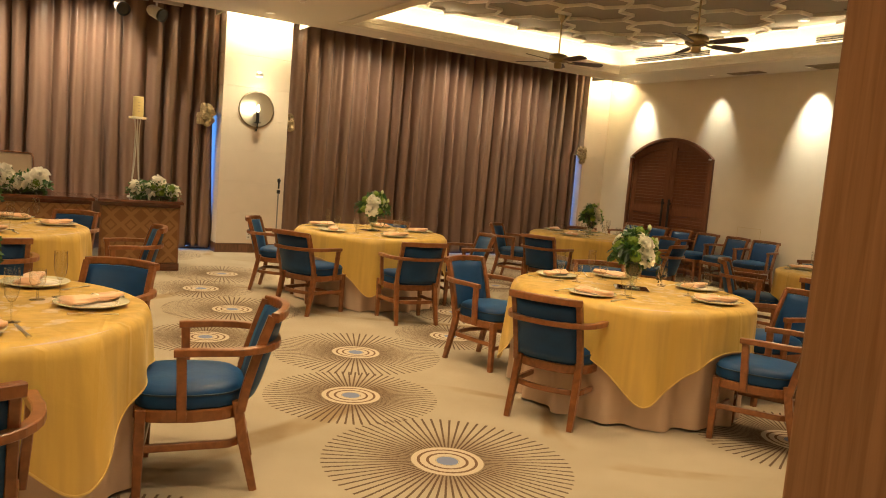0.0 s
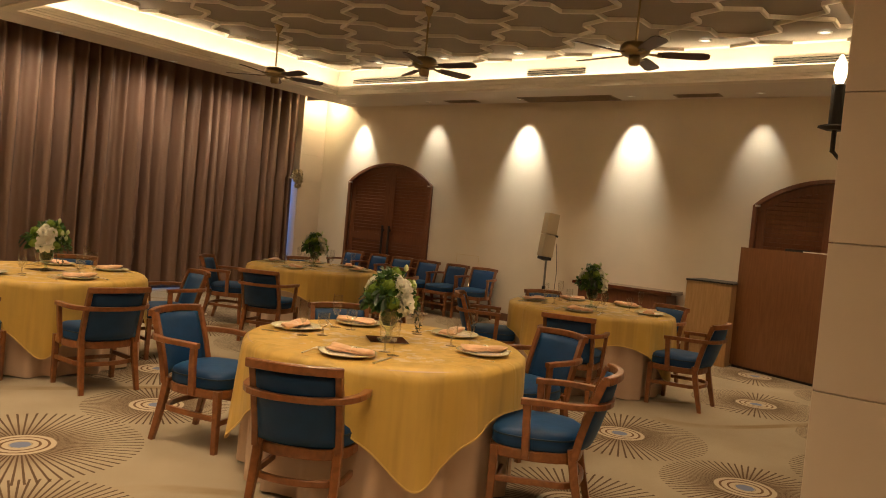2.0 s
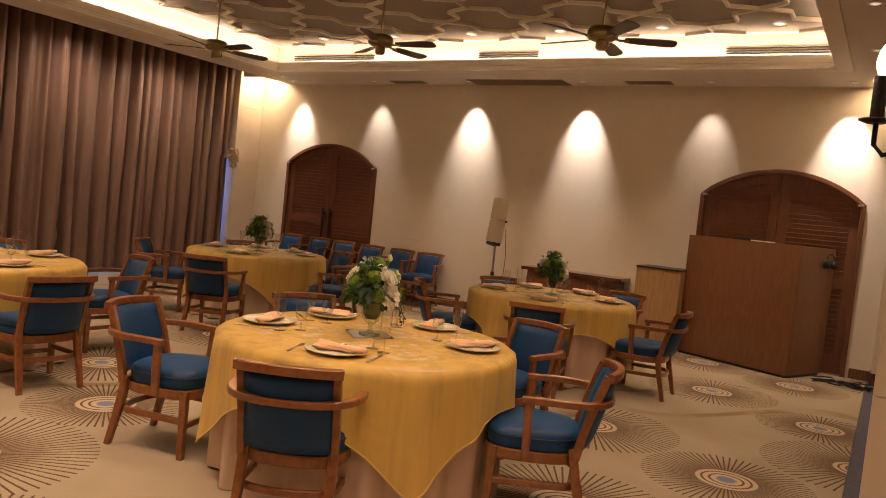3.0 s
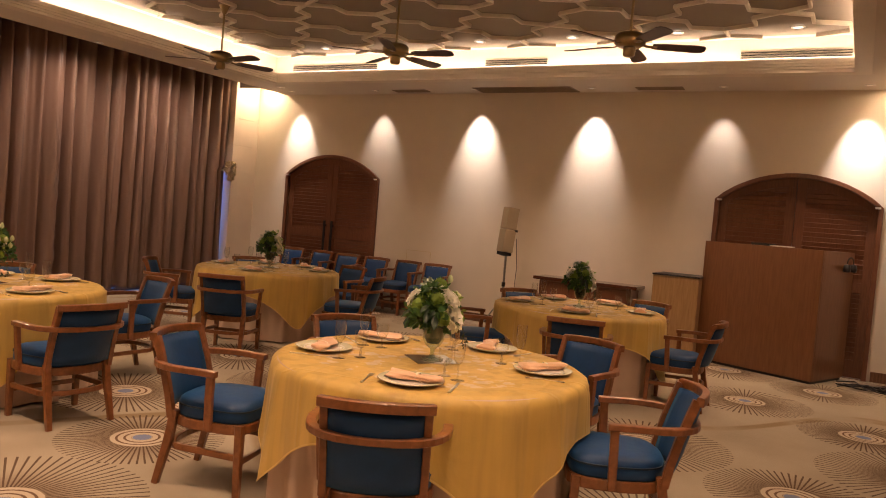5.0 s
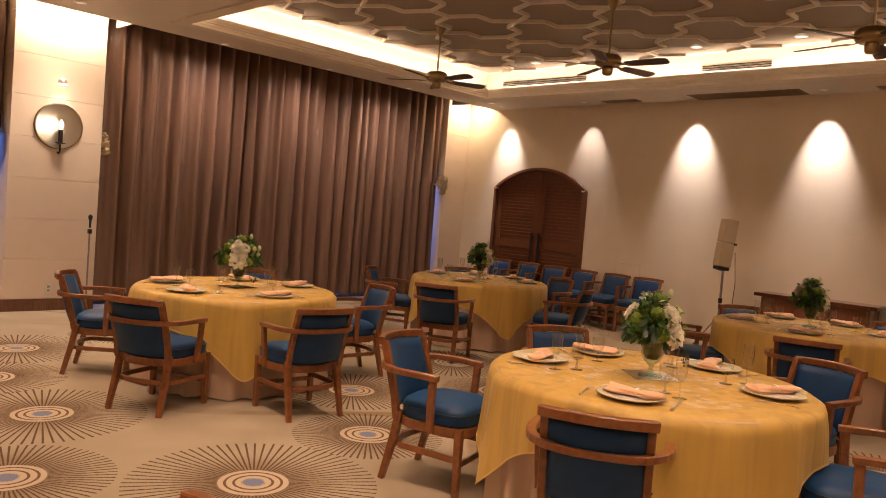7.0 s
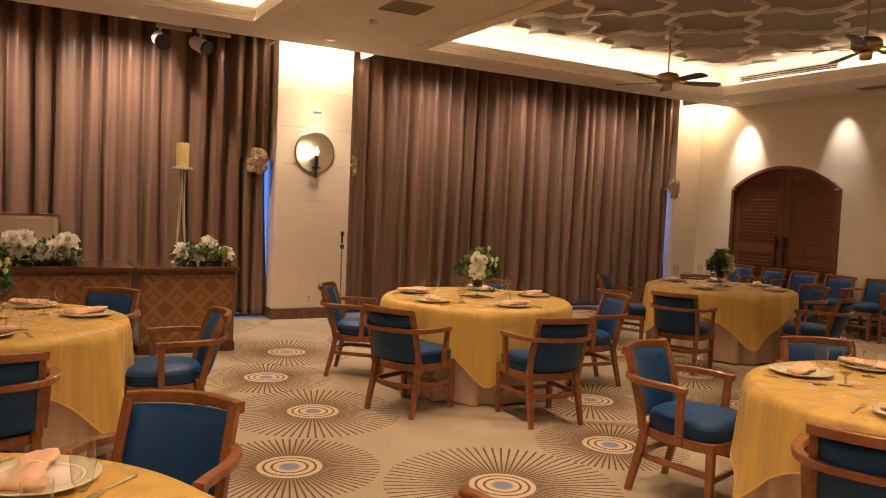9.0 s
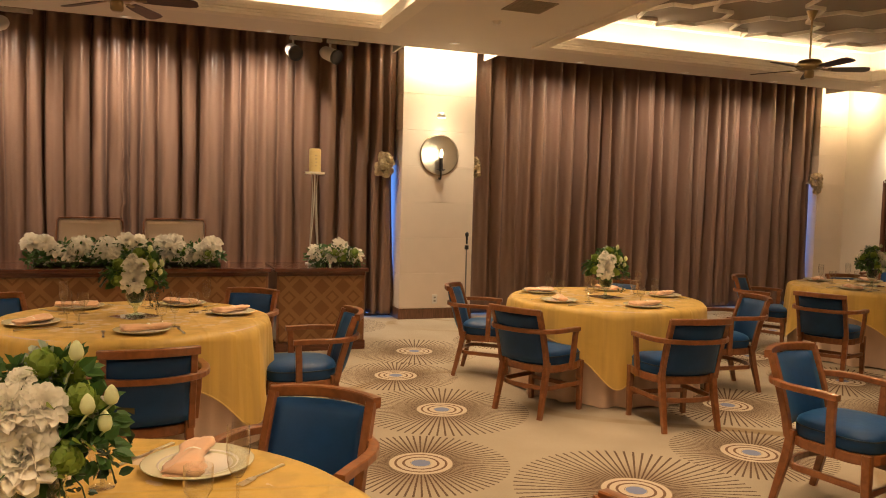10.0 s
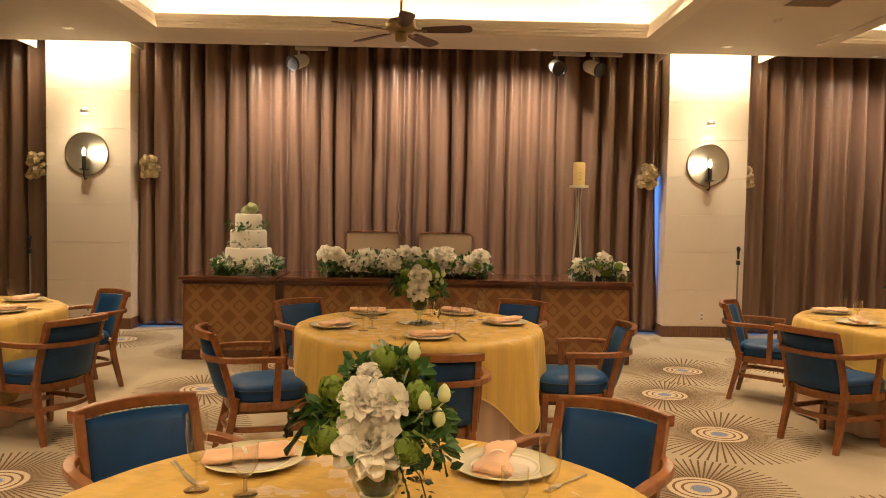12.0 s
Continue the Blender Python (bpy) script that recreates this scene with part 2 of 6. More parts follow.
def lace(m):
    """Pale lace blossoms scattered round the middle of the golden cloth."""
    nt = m.node_tree
    b = nt.nodes["Principled BSDF"]
    under = b.inputs["Base Color"].links[0].from_socket
    co = nt.nodes.new("ShaderNodeTexCoord")
    n1 = nt.nodes.new("ShaderNodeTexVoronoi")
    n1.inputs["Scale"].default_value = 13
    nt.links.new(co.outputs["Object"], n1.inputs["Vector"])
    n2 = nt.nodes.new("ShaderNodeTexNoise")
    n2.inputs["Scale"].default_value = 3.6
    nt.links.new(co.outputs["Object"], n2.inputs["Vector"])
    n3 = nt.nodes.new("ShaderNodeTexVoronoi")
    n3.inputs["Scale"].default_value = 38
    nt.links.new(co.outputs["Object"], n3.inputs["Vector"])

    def op(kind, a, c):
        n = nt.nodes.new("ShaderNodeMath")
        n.operation = kind
        for k, v in enumerate((a, c)):
            if isinstance(v, (int, float)):
                n.inputs[k].default_value = v
            else:
                nt.links.new(v, n.inputs[k])
        return n.outputs[0]

    blob = op("LESS_THAN", op("ADD", n1.outputs["Distance"], op("MULTIPLY", n3.outputs["Distance"], 0.35)), 0.62)
    ln = nt.nodes.new("ShaderNodeVectorMath")
    ln.operation = "LENGTH"
    flat = nt.nodes.new("ShaderNodeVectorMath")
    flat.operation = "MULTIPLY"
    flat.inputs[1].default_value = (1, 1, 0)
    nt.links.new(co.outputs["Object"], flat.inputs[0])
    nt.links.new(flat.outputs[0], ln.inputs[0])
    where = op("MULTIPLY", op("GREATER_THAN", n2.outputs["Fac"], 0.45), op("LESS_THAN", ln.outputs["Value"], 0.62))
    fac = op("MULTIPLY", op("MULTIPLY", blob, where), 0.85)
    mix = nt.nodes.new("ShaderNodeMix")
    mix.data_type = "RGBA"
    nt.links.new(fac, mix.inputs[0])
    nt.links.new(under, mix.inputs[6])
    mix.inputs[7].default_value = (0.80, 0.64, 0.48, 1)
    nt.links.new(mix.outputs[2], b.inputs["Base Color"])


def streaks(m):
    """Broad soft bands where one or two layers of the sheer cloth lie together."""
    nt = m.node_tree
    b = nt.nodes["Principled BSDF"]
    under = b.inputs["Base Color"].links[0].from_socket
    co = nt.nodes.new("ShaderNodeTexCoord")
    mp = nt.nodes.new("ShaderNodeMapping")
    mp.inputs["Scale"].default_value = (7, 7, 0.5)
    nt.links.new(co.outputs["Object"], mp.inputs["Vector"])
    n = nt.nodes.new("ShaderNodeTexNoise")
    n.inputs["Scale"].default_value = 1.6
    n.inputs["Detail"].default_value = 3
    nt.links.new(mp.outputs["Vector"], n.inputs["Vector"])
    # pressed creases in a square grid, and soft wrinkles between them
    sep = nt.nodes.new("ShaderNodeSeparateXYZ")
    nt.links.new(co.outputs["Object"], sep.inputs[0])
    heights = []
    for k in range(2):
        ping = nt.nodes.new("ShaderNodeMath")
        ping.operation = "PINGPONG"
        ping.inputs[1].default_value = 0.165
        nt.links.new(sep.outputs[k], ping.inputs[0])
        low = nt.nodes.new("ShaderNodeMapRange")
        low.inputs[1].default_value, low.inputs[2].default_value = 0.0, 0.014
        low.inputs[3].default_value, low.inputs[4].default_value = 0.35, 0.0
        nt.links.new(ping.outputs[0], low.inputs[0])
        heights.append(low.outputs[0])
    wrinkle = nt.nodes.new("ShaderNodeTexNoise")
    wrinkle.inputs["Scale"].default_value, wrinkle.inputs["Detail"].default_value, wrinkle.inputs["Distortion"].default_value = 6.5, 2.0, 0.8
    nt.links.new(co.outputs["Object"], wrinkle.inputs["Vector"])
    total = wrinkle.outputs["Fac"]
    for h in heights:
        add = nt.nodes.new("ShaderNodeMath")
        nt.links.new(total, add.inputs[0])
        nt.links.new(h, add.inputs[1])
        total = add.outputs[0]
    crease = nt.nodes.new("ShaderNodeBump")
    crease.inputs["Strength"].default_value, crease.inputs["Distance"].default_value = 0.6, 0.012
    nt.links.new(total, crease.inputs["Height"])
    nt.links.new(b.inputs["Normal"].links[0].from_socket, crease.inputs["Normal"])
    nt.links.new(crease.outputs["Normal"], b.inputs["Normal"])
    r = nt.nodes.new("ShaderNodeMapRange")
    r.interpolation_type = "SMOOTHSTEP"
    r.inputs[1].default_value, r.inputs[2].default_value = 0.40, 0.66
    r.inputs[3].default_value, r.inputs[4].default_value = 0.86, 0.70
    nt.links.new(n.outputs["Fac"], r.inputs[0])
    nt.links.new(r.outputs[0], b.inputs["Alpha"])
    mix = nt.nodes.new("ShaderNodeMix")
    mix.data_type = "RGBA"
    nt.links.new(n.outputs["Fac"], mix.inputs[0])
    nt.links.new(under, mix.inputs[6])
    mix.inputs[7].default_value = (0.74, 0.50, 0.13, 1)
    nt.links.new(mix.outputs[2], b.inputs["Base Color"])


streaks(M_GOLD)
lace(M_GOLD)
M_GOLD.node_tree.nodes["Principled BSDF"].inputs["Sheen Tint"].default_value = (1.0, 0.8, 0.4, 1)


def diamond_material():
    """Tan damask with rows of paler lozenges, for the fronts of the head table."""
    m = material("tan damask with pale lozenges", (0.3, 0.17, 0.07), 0.5)
    nt = m.node_tree
    b = nt.nodes["Principled BSDF"]
    co = nt.nodes.new("ShaderNodeTexCoord")
    sep = nt.nodes.new("ShaderNodeSeparateXYZ")
    nt.links.new(co.outputs["Object"], sep.inputs[0])

    def op(kind, a, c=None):
        n = nt.nodes.new("ShaderNodeMath")
        n.operation = kind
        for k, v in enumerate((a, c)):
            if v is None:
                continue
            if isinstance(v, (int, float)):
                n.inputs[k].default_value = v
            else:
                nt.links.new(v, n.inputs[k])
        return n.outputs[0]

    u = op("ABSOLUTE", op("SUBTRACT", op("FRACT", op("MULTIPLY", sep.outputs[0], 4.6)), 0.5))
    v = op("ABSOLUTE", op("SUBTRACT", op("FRACT", op("MULTIPLY", sep.outputs[2], 4.6)), 0.5))
    d = op("ADD", u, v)
    ring = op("ADD", op("LESS_THAN", d, 0.22), op("MULTIPLY", op("GREATER_THAN", d, 0.33), op("LESS_THAN", d, 0.62)))
    mix = nt.nodes.new("ShaderNodeMix")
    mix.data_type = "RGBA"
    mix.inputs[6].default_value = (0.19, 0.085, 0.028, 1)
    mix.inputs[7].default_value = (0.27, 0.14, 0.055, 1)
    nt.links.new(ring, mix.inputs[0])
    nt.links.new(mix.outputs[2], b.inputs["Base Color"])
    return m


M_DIAMOND = diamond_material()

# carpet: a repeat of six rayed medallions on beige, with tan vines between them
REPEAT_X, REPEAT_Y = 3.885, 3.945
MEDALLIONS = [(1.895, 6.235, 0.52), (2.405, 7.295, 0.64), (2.385, 8.445, 0.55), (2.88, 9.46, 0.66), (3.965, 5.86, 0.50), (4.63, 6.86, 0.60)]


def carpet_material():
    m = bpy.data.materials.new("beige carpet with rayed medallions")
    m.use_nodes = True
    nt = m.node_tree
    b = nt.nodes["Principled BSDF"]
    b.inputs["Roughness"].default_value = 0.95
    b.inputs["Specular IOR Level"].default_value = 0.1
    b.inputs["Sheen Weight"].default_value = 0.0

    def op(kind, a, c=None, e=None):
        n = nt.nodes.new("ShaderNodeMath")
        n.operation = kind
        for k, v in enumerate((a, c, e)):
            if v is None:
                continue
            if isinstance(v, (int, float)):
                n.inputs[k].default_value = v
            else:
                nt.links.new(v, n.inputs[k])
        return n.outputs[0]

    def ramp(v, lo, hi):
        n = nt.nodes.new("ShaderNodeMapRange")
        n.interpolation_type = "SMOOTHSTEP"
        n.inputs[1].default_value, n.inputs[2].default_value = lo, hi
        nt.links.new(v, n.inputs[0])
        return n.outputs[0]

    def blend(fac, under, colour):
        n = nt.nodes.new("ShaderNodeMix")
        n.data_type = "RGBA"
        nt.links.new(fac, n.inputs[0])
        nt.links.new(under, n.inputs[6])
        n.inputs[7].default_value = (*colour, 1)
        return n.outputs[2]

    co = nt.nodes.new("ShaderNodeTexCoord")
    wob = nt.nodes.new("ShaderNodeTexNoise")
    wob.inputs["Scale"].default_value = 70
    nt.links.new(co.outputs["Object"], wob.inputs["Vector"])
    sep = nt.nodes.new("ShaderNodeSeparateXYZ")
    nt.links.new(co.outputs["Object"], sep.inputs[0])
    jig = op("MULTIPLY", op("SUBTRACT", wob.outputs["Fac"], 0.5), 0.010)
    X, Y = op("ADD", sep.outputs[0], jig), op("ADD", sep.outputs[1], jig)
    big = nt.nodes.new("ShaderNodeTexNoise")
    big.inputs["Scale"].default_value = 1.5
    big.inputs["Detail"].default_value = 5
    nt.links.new(co.outputs["Object"], big.inputs["Vector"])
    base = nt.nodes.new("ShaderNodeMix")
    base.data_type = "RGBA"
    base.inputs[6].default_value = (0.30, 0.243, 0.170, 1)
    base.inputs[7].default_value = (0.49, 0.413, 0.308, 1)
    nt.links.new(big.outputs["Fac"], base.inputs[0])
    col = base.outputs[2]
    # vines: meandering bands along both ways
    for along, across, phase, amp, rep in ((X, Y, 0.6, 0.55, REPEAT_Y), (Y, X, 2.2, 0.7, REPEAT_X)):
        other = REPEAT_X if along is X else REPEAT_Y
        wave = op("MULTIPLY", op("SINE", op("ADD", op("MULTIPLY", along, 2 * math.pi / other), phase)), amp)
        wave2 = op("MULTIPLY", op("SINE", op("ADD", op("MULTIPLY", along, 4 * math.pi / other), phase * 2.1)), amp * 0.3)
        d = op("ABSOLUTE", op("SUBTRACT", op("WRAP", op("ADD", op("ADD", across, wave), wave2), rep / 2, -rep / 2), 0.0))
        width = op("ADD", 0.05, op("MULTIPLY", op("ABSOLUTE", op("SINE", op("MULTIPLY", along, math.pi / other))), 0.07))
        band = op("SUBTRACT", 1.0, ramp(op("SUBTRACT", d, width), -0.05, 0.02))
        col = blend(op("MULTIPLY", band, op("MULTIPLY", ramp(big.outputs["Fac"], 0.38, 0.60), 0.75)), col, (0.26, 0.175, 0.085))
    for cx, cy, rad in MEDALLIONS:
        dx = op("WRAP", op("SUBTRACT", X, cx), REPEAT_X / 2, -REPEAT_X / 2)
        dy = op("WRAP", op("SUBTRACT", Y, cy), REPEAT_Y / 2, -REPEAT_Y / 2)
        r = op("SQRT", op("ADD", op("MULTIPLY", dx, dx), op("MULTIPLY", dy, dy)))
        a = op("ARCTAN2", dy, dx)
        ray = op("ABSOLUTE", op("SUBTRACT", op("FRACT", op("MULTIPLY", a, 72 / (2 * math.pi))), 0.5))
        # half width of a ray, as a share of the turn between two rays
        share = op("ADD", op("DIVIDE", 0.0034 * 72 / (2 * math.pi) * 1.0, op("MAXIMUM", r, 0.05)), 0.06)
        on = op("MULTIPLY", op("LESS_THAN", ray, share), op("MULTIPLY", op("GREATER_THAN", r, 0.19), op("LESS_THAN", r, rad)))
        shade = op("MULTIPLY", op("SUBTRACT", 1.0, ramp(r, 0.18, 0.50)), op("GREATER_THAN", r, 0.18))
        col = blend(op("MULTIPLY", shade, 0.55), col, (0.15, 0.09, 0.05))
        col = blend(op("MULTIPLY", on, 0.9), col, (0.095, 0.052, 0.03))
        col = blend(op("LESS_THAN", r, 0.185), col, (0.52, 0.43, 0.32))
        rings = op("MULTIPLY", op("LESS_THAN", op("FRACT", op("DIVIDE", r, 0.047)), 0.32), op("MULTIPLY", op("LESS_THAN", r, 0.18), op("GREATER_THAN", r, 0.06)))
        col = blend(rings, col, (0.17, 0.10, 0.06))
        col = blend(op("LESS_THAN", r, 0.056), col, (0.20, 0.23, 0.36))
    pile = nt.nodes.new("ShaderNodeTexNoise")
    pile.inputs["Scale"].default_value = 260
    pile.inputs["Detail"].default_value = 3
    nt.links.new(co.outputs["Object"], pile.inputs["Vector"])
    fleck = nt.nodes.new("ShaderNodeMix")
    fleck.data_type, fleck.blend_type = "RGBA", "MULTIPLY"
    fleck.inputs[0].default_value = 0.5
    nt.links.new(col, fleck.inputs[6])
    lift = op("ADD", op("MULTIPLY", pile.outputs["Fac"], 0.9), 0.55)
    cmb = nt.nodes.new("ShaderNodeCombineColor")
    for k in range(3):
        nt.links.new(lift, cmb.inputs[k])
    nt.links.new(cmb.outputs[0], fleck.inputs[7])
    nt.links.new(fleck.outputs[2], b.inputs["Base Color"])
    bp = nt.nodes.new("ShaderNodeBump")
    bp.inputs["Strength"].default_value, bp.inputs["Distance"].default_value = 0.5, 0.004
    nt.links.new(pile.outputs["Fac"], bp.inputs["Height"])
    nt.links.new(bp.outputs["Normal"], b.inputs["Normal"])
    return m


M_CARPET = carpet_material()


# ---------------------------------------------------------------- shapes
def thing(name, at=(0, 0, 0), rz=0.0, label="", category="", group="", kind=""):
    ob = new(name)
    ob.empty_display_size = 0.1
    ob.matrix_basis = pose(*at, 0, 0, rz)
    return tagged(ob, label, category, group, kind)


def part(name, bm, mat, parent=None, label="", smooth=False):
    me = bpy.data.meshes.new(name)
    bmesh.ops.recalc_face_normals(bm, faces=bm.faces[:])
    if smooth:
        for f in bm.faces:
            f.smooth = True
    bm.to_mesh(me)
    bm.free()
    me.materials.append(mat)
    ob = new(name, me)
    ob.parent = parent
    if label:
        ob["label"] = label
    return ob


def structure(name, bm, mat, label="", category="", smooth=False):
    return tagged(part(name, bm, mat, None, "", smooth), label, category, "", "structure")


def box(x0, x1, y0, y1, z0, z1, bevel=0.0, bm=None):
    bm = bm or bmesh.new()
    vs = [bm.verts.new((x, y, z)) for x in (x0, x1) for y in (y0, y1) for z in (z0, z1)]
    fs = [bm.faces.new([vs[i] for i in q]) for q in ((0, 1, 3, 2), (4, 6, 7, 5), (0, 4, 5, 1), (2, 3, 7, 6), (0, 2, 6, 4), (1, 5, 7, 3))]
    if bevel:
        es = list({e for f in fs for e in f.edges})
        bmesh.ops.bevel(bm, geom=es, offset=bevel, segments=2, affect="EDGES", profile=0.5)
    return bm


def lathe(profile, n=24, bm=None, at=(0, 0, 0)):
    """Turns (radius, height) pairs about the upright axis."""
    bm = bm or bmesh.new()
    rings = []
    for r, z in profile:
        if r < 1e-5:
            rings.append([bm.verts.new((at[0], at[1], at[2] + z))])
        else:
            rings.append([bm.verts.new((at[0] + r * math.cos(2 * math.pi * k / n), at[1] + r * math.sin(2 * math.pi * k / n), at[2] + z)) for k in range(n)])
    for a, c in zip(rings, rings[1:]):
        for k in range(n):
            q = [a[k % len(a)], a[(k + 1) % len(a)], c[(k + 1) % len(c)], c[k % len(c)]]
            q = list(dict.fromkeys(q))
            if len(q) > 2:
                bm.faces.new(q)
    return bm


def sweep(points, w, h, bm=None, up=(0, 0, 1), closed=False, taper=None):
    """A bar of w (across) by h (along up) that follows the points."""
    bm = bm or bmesh.new()
    pts = [Vector(p) for p in points]
    up = Vector(up)
    rings = []
    for i, p in enumerate(pts):
        if closed:
            d = pts[(i + 1) % len(pts)] - pts[i - 1]
        else:
            d = pts[min(i + 1, len(pts) - 1)] - pts[max(i - 1, 0)]
        d.normalize()
        side = d.cross(up).normalized()
        u = side.cross(d).normalized()
        k = taper[i] if taper else 1.0
        c = 0.22
        ww, hh = w / 2 * k, h / 2 * k
        ring = []
        for sx, sy in ((1, 1 - c), (1 - c, 1), (-1 + c, 1), (-1, 1 - c), (-1, -1 + c), (-1 + c, -1), (1 - c, -1), (1, -1 + c)):
            ring.append(bm.verts.new(p + side * (ww * sx) + u * (hh * sy)))
        rings.append(ring)
    n = len(rings)
    for i in range(n if closed else n - 1):
        a, c2 = rings[i], rings[(i + 1) % n]
        for k in range(8):
            bm.faces.new((a[k], a[(k + 1) % 8], c2[(k + 1) % 8], c2[k]))
    if not closed:
        bm.faces.new(rings[0][::-1])
        bm.faces.new(rings[-1])
    return bm


def tube(points, r, n=8, bm=None):
    bm = bm or bmesh.new()
    pts = [Vector(p) for p in points]
    rings = []
    for i, p in enumerate(pts):
        d = (pts[min(i + 1, len(pts) - 1)] - pts[max(i - 1, 0)]).normalized()
        ref = Vector((0, 0, 1)) if abs(d.z) < 0.9 else Vector((1, 0, 0))
        s = d.cross(ref).normalized()
        u = s.cross(d)
        rings.append([bm.verts.new(p + (s * math.cos(2 * math.pi * k / n) + u * math.sin(2 * math.pi * k / n)) * r) for k in range(n)])
    for a, c in zip(rings, rings[1:]):
        for k in range(n):
            bm.faces.new((a[k], a[(k + 1) % n], c[(k + 1) % n], c[k]))
    bm.faces.new(rings[0][::-1])
    bm.faces.new(rings[-1])
    return bm


def prism(outline, z0, z1, bm=None):
    bm = bm or bmesh.new()
    lo = [bm.verts.new((x, y, z0)) for x, y in outline]
    hi = [bm.verts.new((x, y, z1)) for x, y in outline]
    n = len(outline)
    bm.faces.new(lo[::-1])
    bm.faces.new(hi)
    for k in range(n):
        bm.faces.new((lo[k], lo[(k + 1) % n], hi[(k + 1) % n], hi[k]))
    return bm


# ---------------------------------------------------------------- the room
WEST, SOUTH = -7.6, -1.6
structure("floor", box(WEST, EAST + 0.3, 1.66, 12.2, -0.1, 0.0), M_CARPET, "beige carpet with brown rayed medallions and tan vines", "floor")
structure("floor_south", box(WEST, EAST + 0.3, SOUTH, 1.657, -0.1, -0.002), M_BLUECARPET, "slate blue carpet border along the south side", "floor")
structure("floor_entry", box(-1.2, 4.4, SOUTH + 0.3, 1.656, -0.002, 0.003), M_CARPET, "beige patterned carpet in the entrance", "floor")


def arch_points(y0, y1, spring, top, n=18):
    """A shallow arch from (y0, spring) over the middle to (y1, spring)."""
    half, rise = (y1 - y0) / 2, top - spring
    rad = (half * half + rise * rise) / (2 * rise)
    cy, cz = (y0 + y1) / 2, top - rad
    a = math.asin(half / rad)
    return [(cy + rad * math.sin(-a + 2 * a * k / n), cz + rad * math.cos(-a + 2 * a * k / n)) for k in range(n + 1)]


DOORS = [(8.99, 10.91), (1.90, 3.76)]
SPRING, ARCH = 2.06, 2.40


def east_wall():
    """The wall from its foot to the ceiling, cut by two arched openings."""
    bm = bmesh.new()
    x0, x1, top = EAST, EAST + 0.25, CEIL
    stops = [1.2, DOORS[1][0], DOORS[1][1], DOORS[0][0], DOORS[0][1], 12.2]
    for a, c in ((0, 1), (2, 3), (4, 5)):
        box(x0, x1, stops[a], stops[c], 0, top, bm=bm)
    for y0, y1 in DOORS:
        pts = arch_points(y0, y1, SPRING, ARCH)
        for (ya, za), (yb, zb) in zip(pts, pts[1:]):
            vs = [bm.verts.new(p) for p in ((x0, ya, za), (x0, yb, zb), (x0, yb, top), (x0, ya, top), (x1, ya, za), (x1, yb, zb), (x1, yb, top), (x1, ya, top))]
            for q in ((0, 1, 2, 3), (4, 7, 6, 5), (0, 4, 5, 1), (2, 6, 7, 3)):
                bm.faces.new([vs[k] for k in q])
    return bm


structure("wall_east", east_wall(), M_WALL, "cream wall covering washed by ceiling spotlights", "wall")
structure("wall_east_head", box(EAST, EAST + 0.25, 10.9, 12.2, CEIL, CEIL + 0.36), M_WALL, "cream wall running up into the lit slot", "wall")
structure("wall_east_head_south", box(EAST, EAST + 0.25, 0.3, 2.1, CEIL, CEIL + 0.36), M_WALL, "cream wall running up into the lit slot", "wall")
structure("wall_west", box(WEST - 0.2, WEST, SOUTH, 12.2, 0, CEIL + 0.6), M_WALL, "plain cream wall", "wall")
structure("wall_south", box(1.9, EAST + 0.3, 0.05, 0.30, 0, CEIL), M_WALL, "plain cream wall behind the sideboards", "wall")
structure("wall_south_west", box(WEST, -1.2, 0.35, 0.65, 0, CEIL), M_WALL, "plain cream wall beside the entrance", "wall")
structure("wall_entry", box(-1.4, 2.1, SOUTH - 0.2, SOUTH, 0, CEIL), M_WALL, "plain cream wall of the entrance", "wall")
structure("wall_entry_west", box(-1.4, -1.2, SOUTH, 0.35, 0, CEIL), M_WALL, "plain cream side wall of the entrance", "wall")
structure("wall_entry_east", box(1.9, 2.1, SOUTH, 0.05, 0, CEIL), M_WALL, "plain cream side wall of the entrance", "wall")


def ceiling_slab():
    """The lower ceiling as strips round the two coffers."""
    bm = bmesh.new()
    (ax0, ax1, ay0, ay1), (bx0, bx1, by0, by1) = COFFERS
    z0, z1 = CEIL, CEIL + 0.05
    g = 0.27
    xs = [WEST, ax0, ax1, bx0, bx1, EAST + 0.25]
    for a, c in ((0, 1), (2, 3)):
        box(xs[a], xs[c], SOUTH, EDGE, z0, z1, bm=bm)
    # the east strip leaves a lit slot beside the south-east pier
    box(bx1, 10.51, SOUTH, EDGE, z0, z1, bm=bm)
    box(10.51, xs[5], SOUTH, 1.10, z0, z1, bm=bm)
    box(10.51, xs[5], 1.97, EDGE, z0, z1, bm=bm)
    box(10.46, xs[5], 1.05, 2.02, z1 + 0.25, z1 + 0.30, bm=bm)
    box(10.46, 10.51, 1.05, 2.02, z1, z1 + 0.25, bm=bm)
    box(10.51, xs[5], 1.05, 1.10, z1, z1 + 0.25, bm=bm)
    box(10.51, xs[5], 1.97, 2.02, z1, z1 + 0.25, bm=bm)
    for x0, x1, y0, y1 in COFFERS:
        box(x0, x1, SOUTH, y0, z0, z1, bm=bm)
        box(x0, x1, y1, EDGE, z0, z1, bm=bm)
    return bm


structure("ceiling", ceiling_slab(), M_CEIL, "smooth off-white lower ceiling with deep coffers", "ceiling")


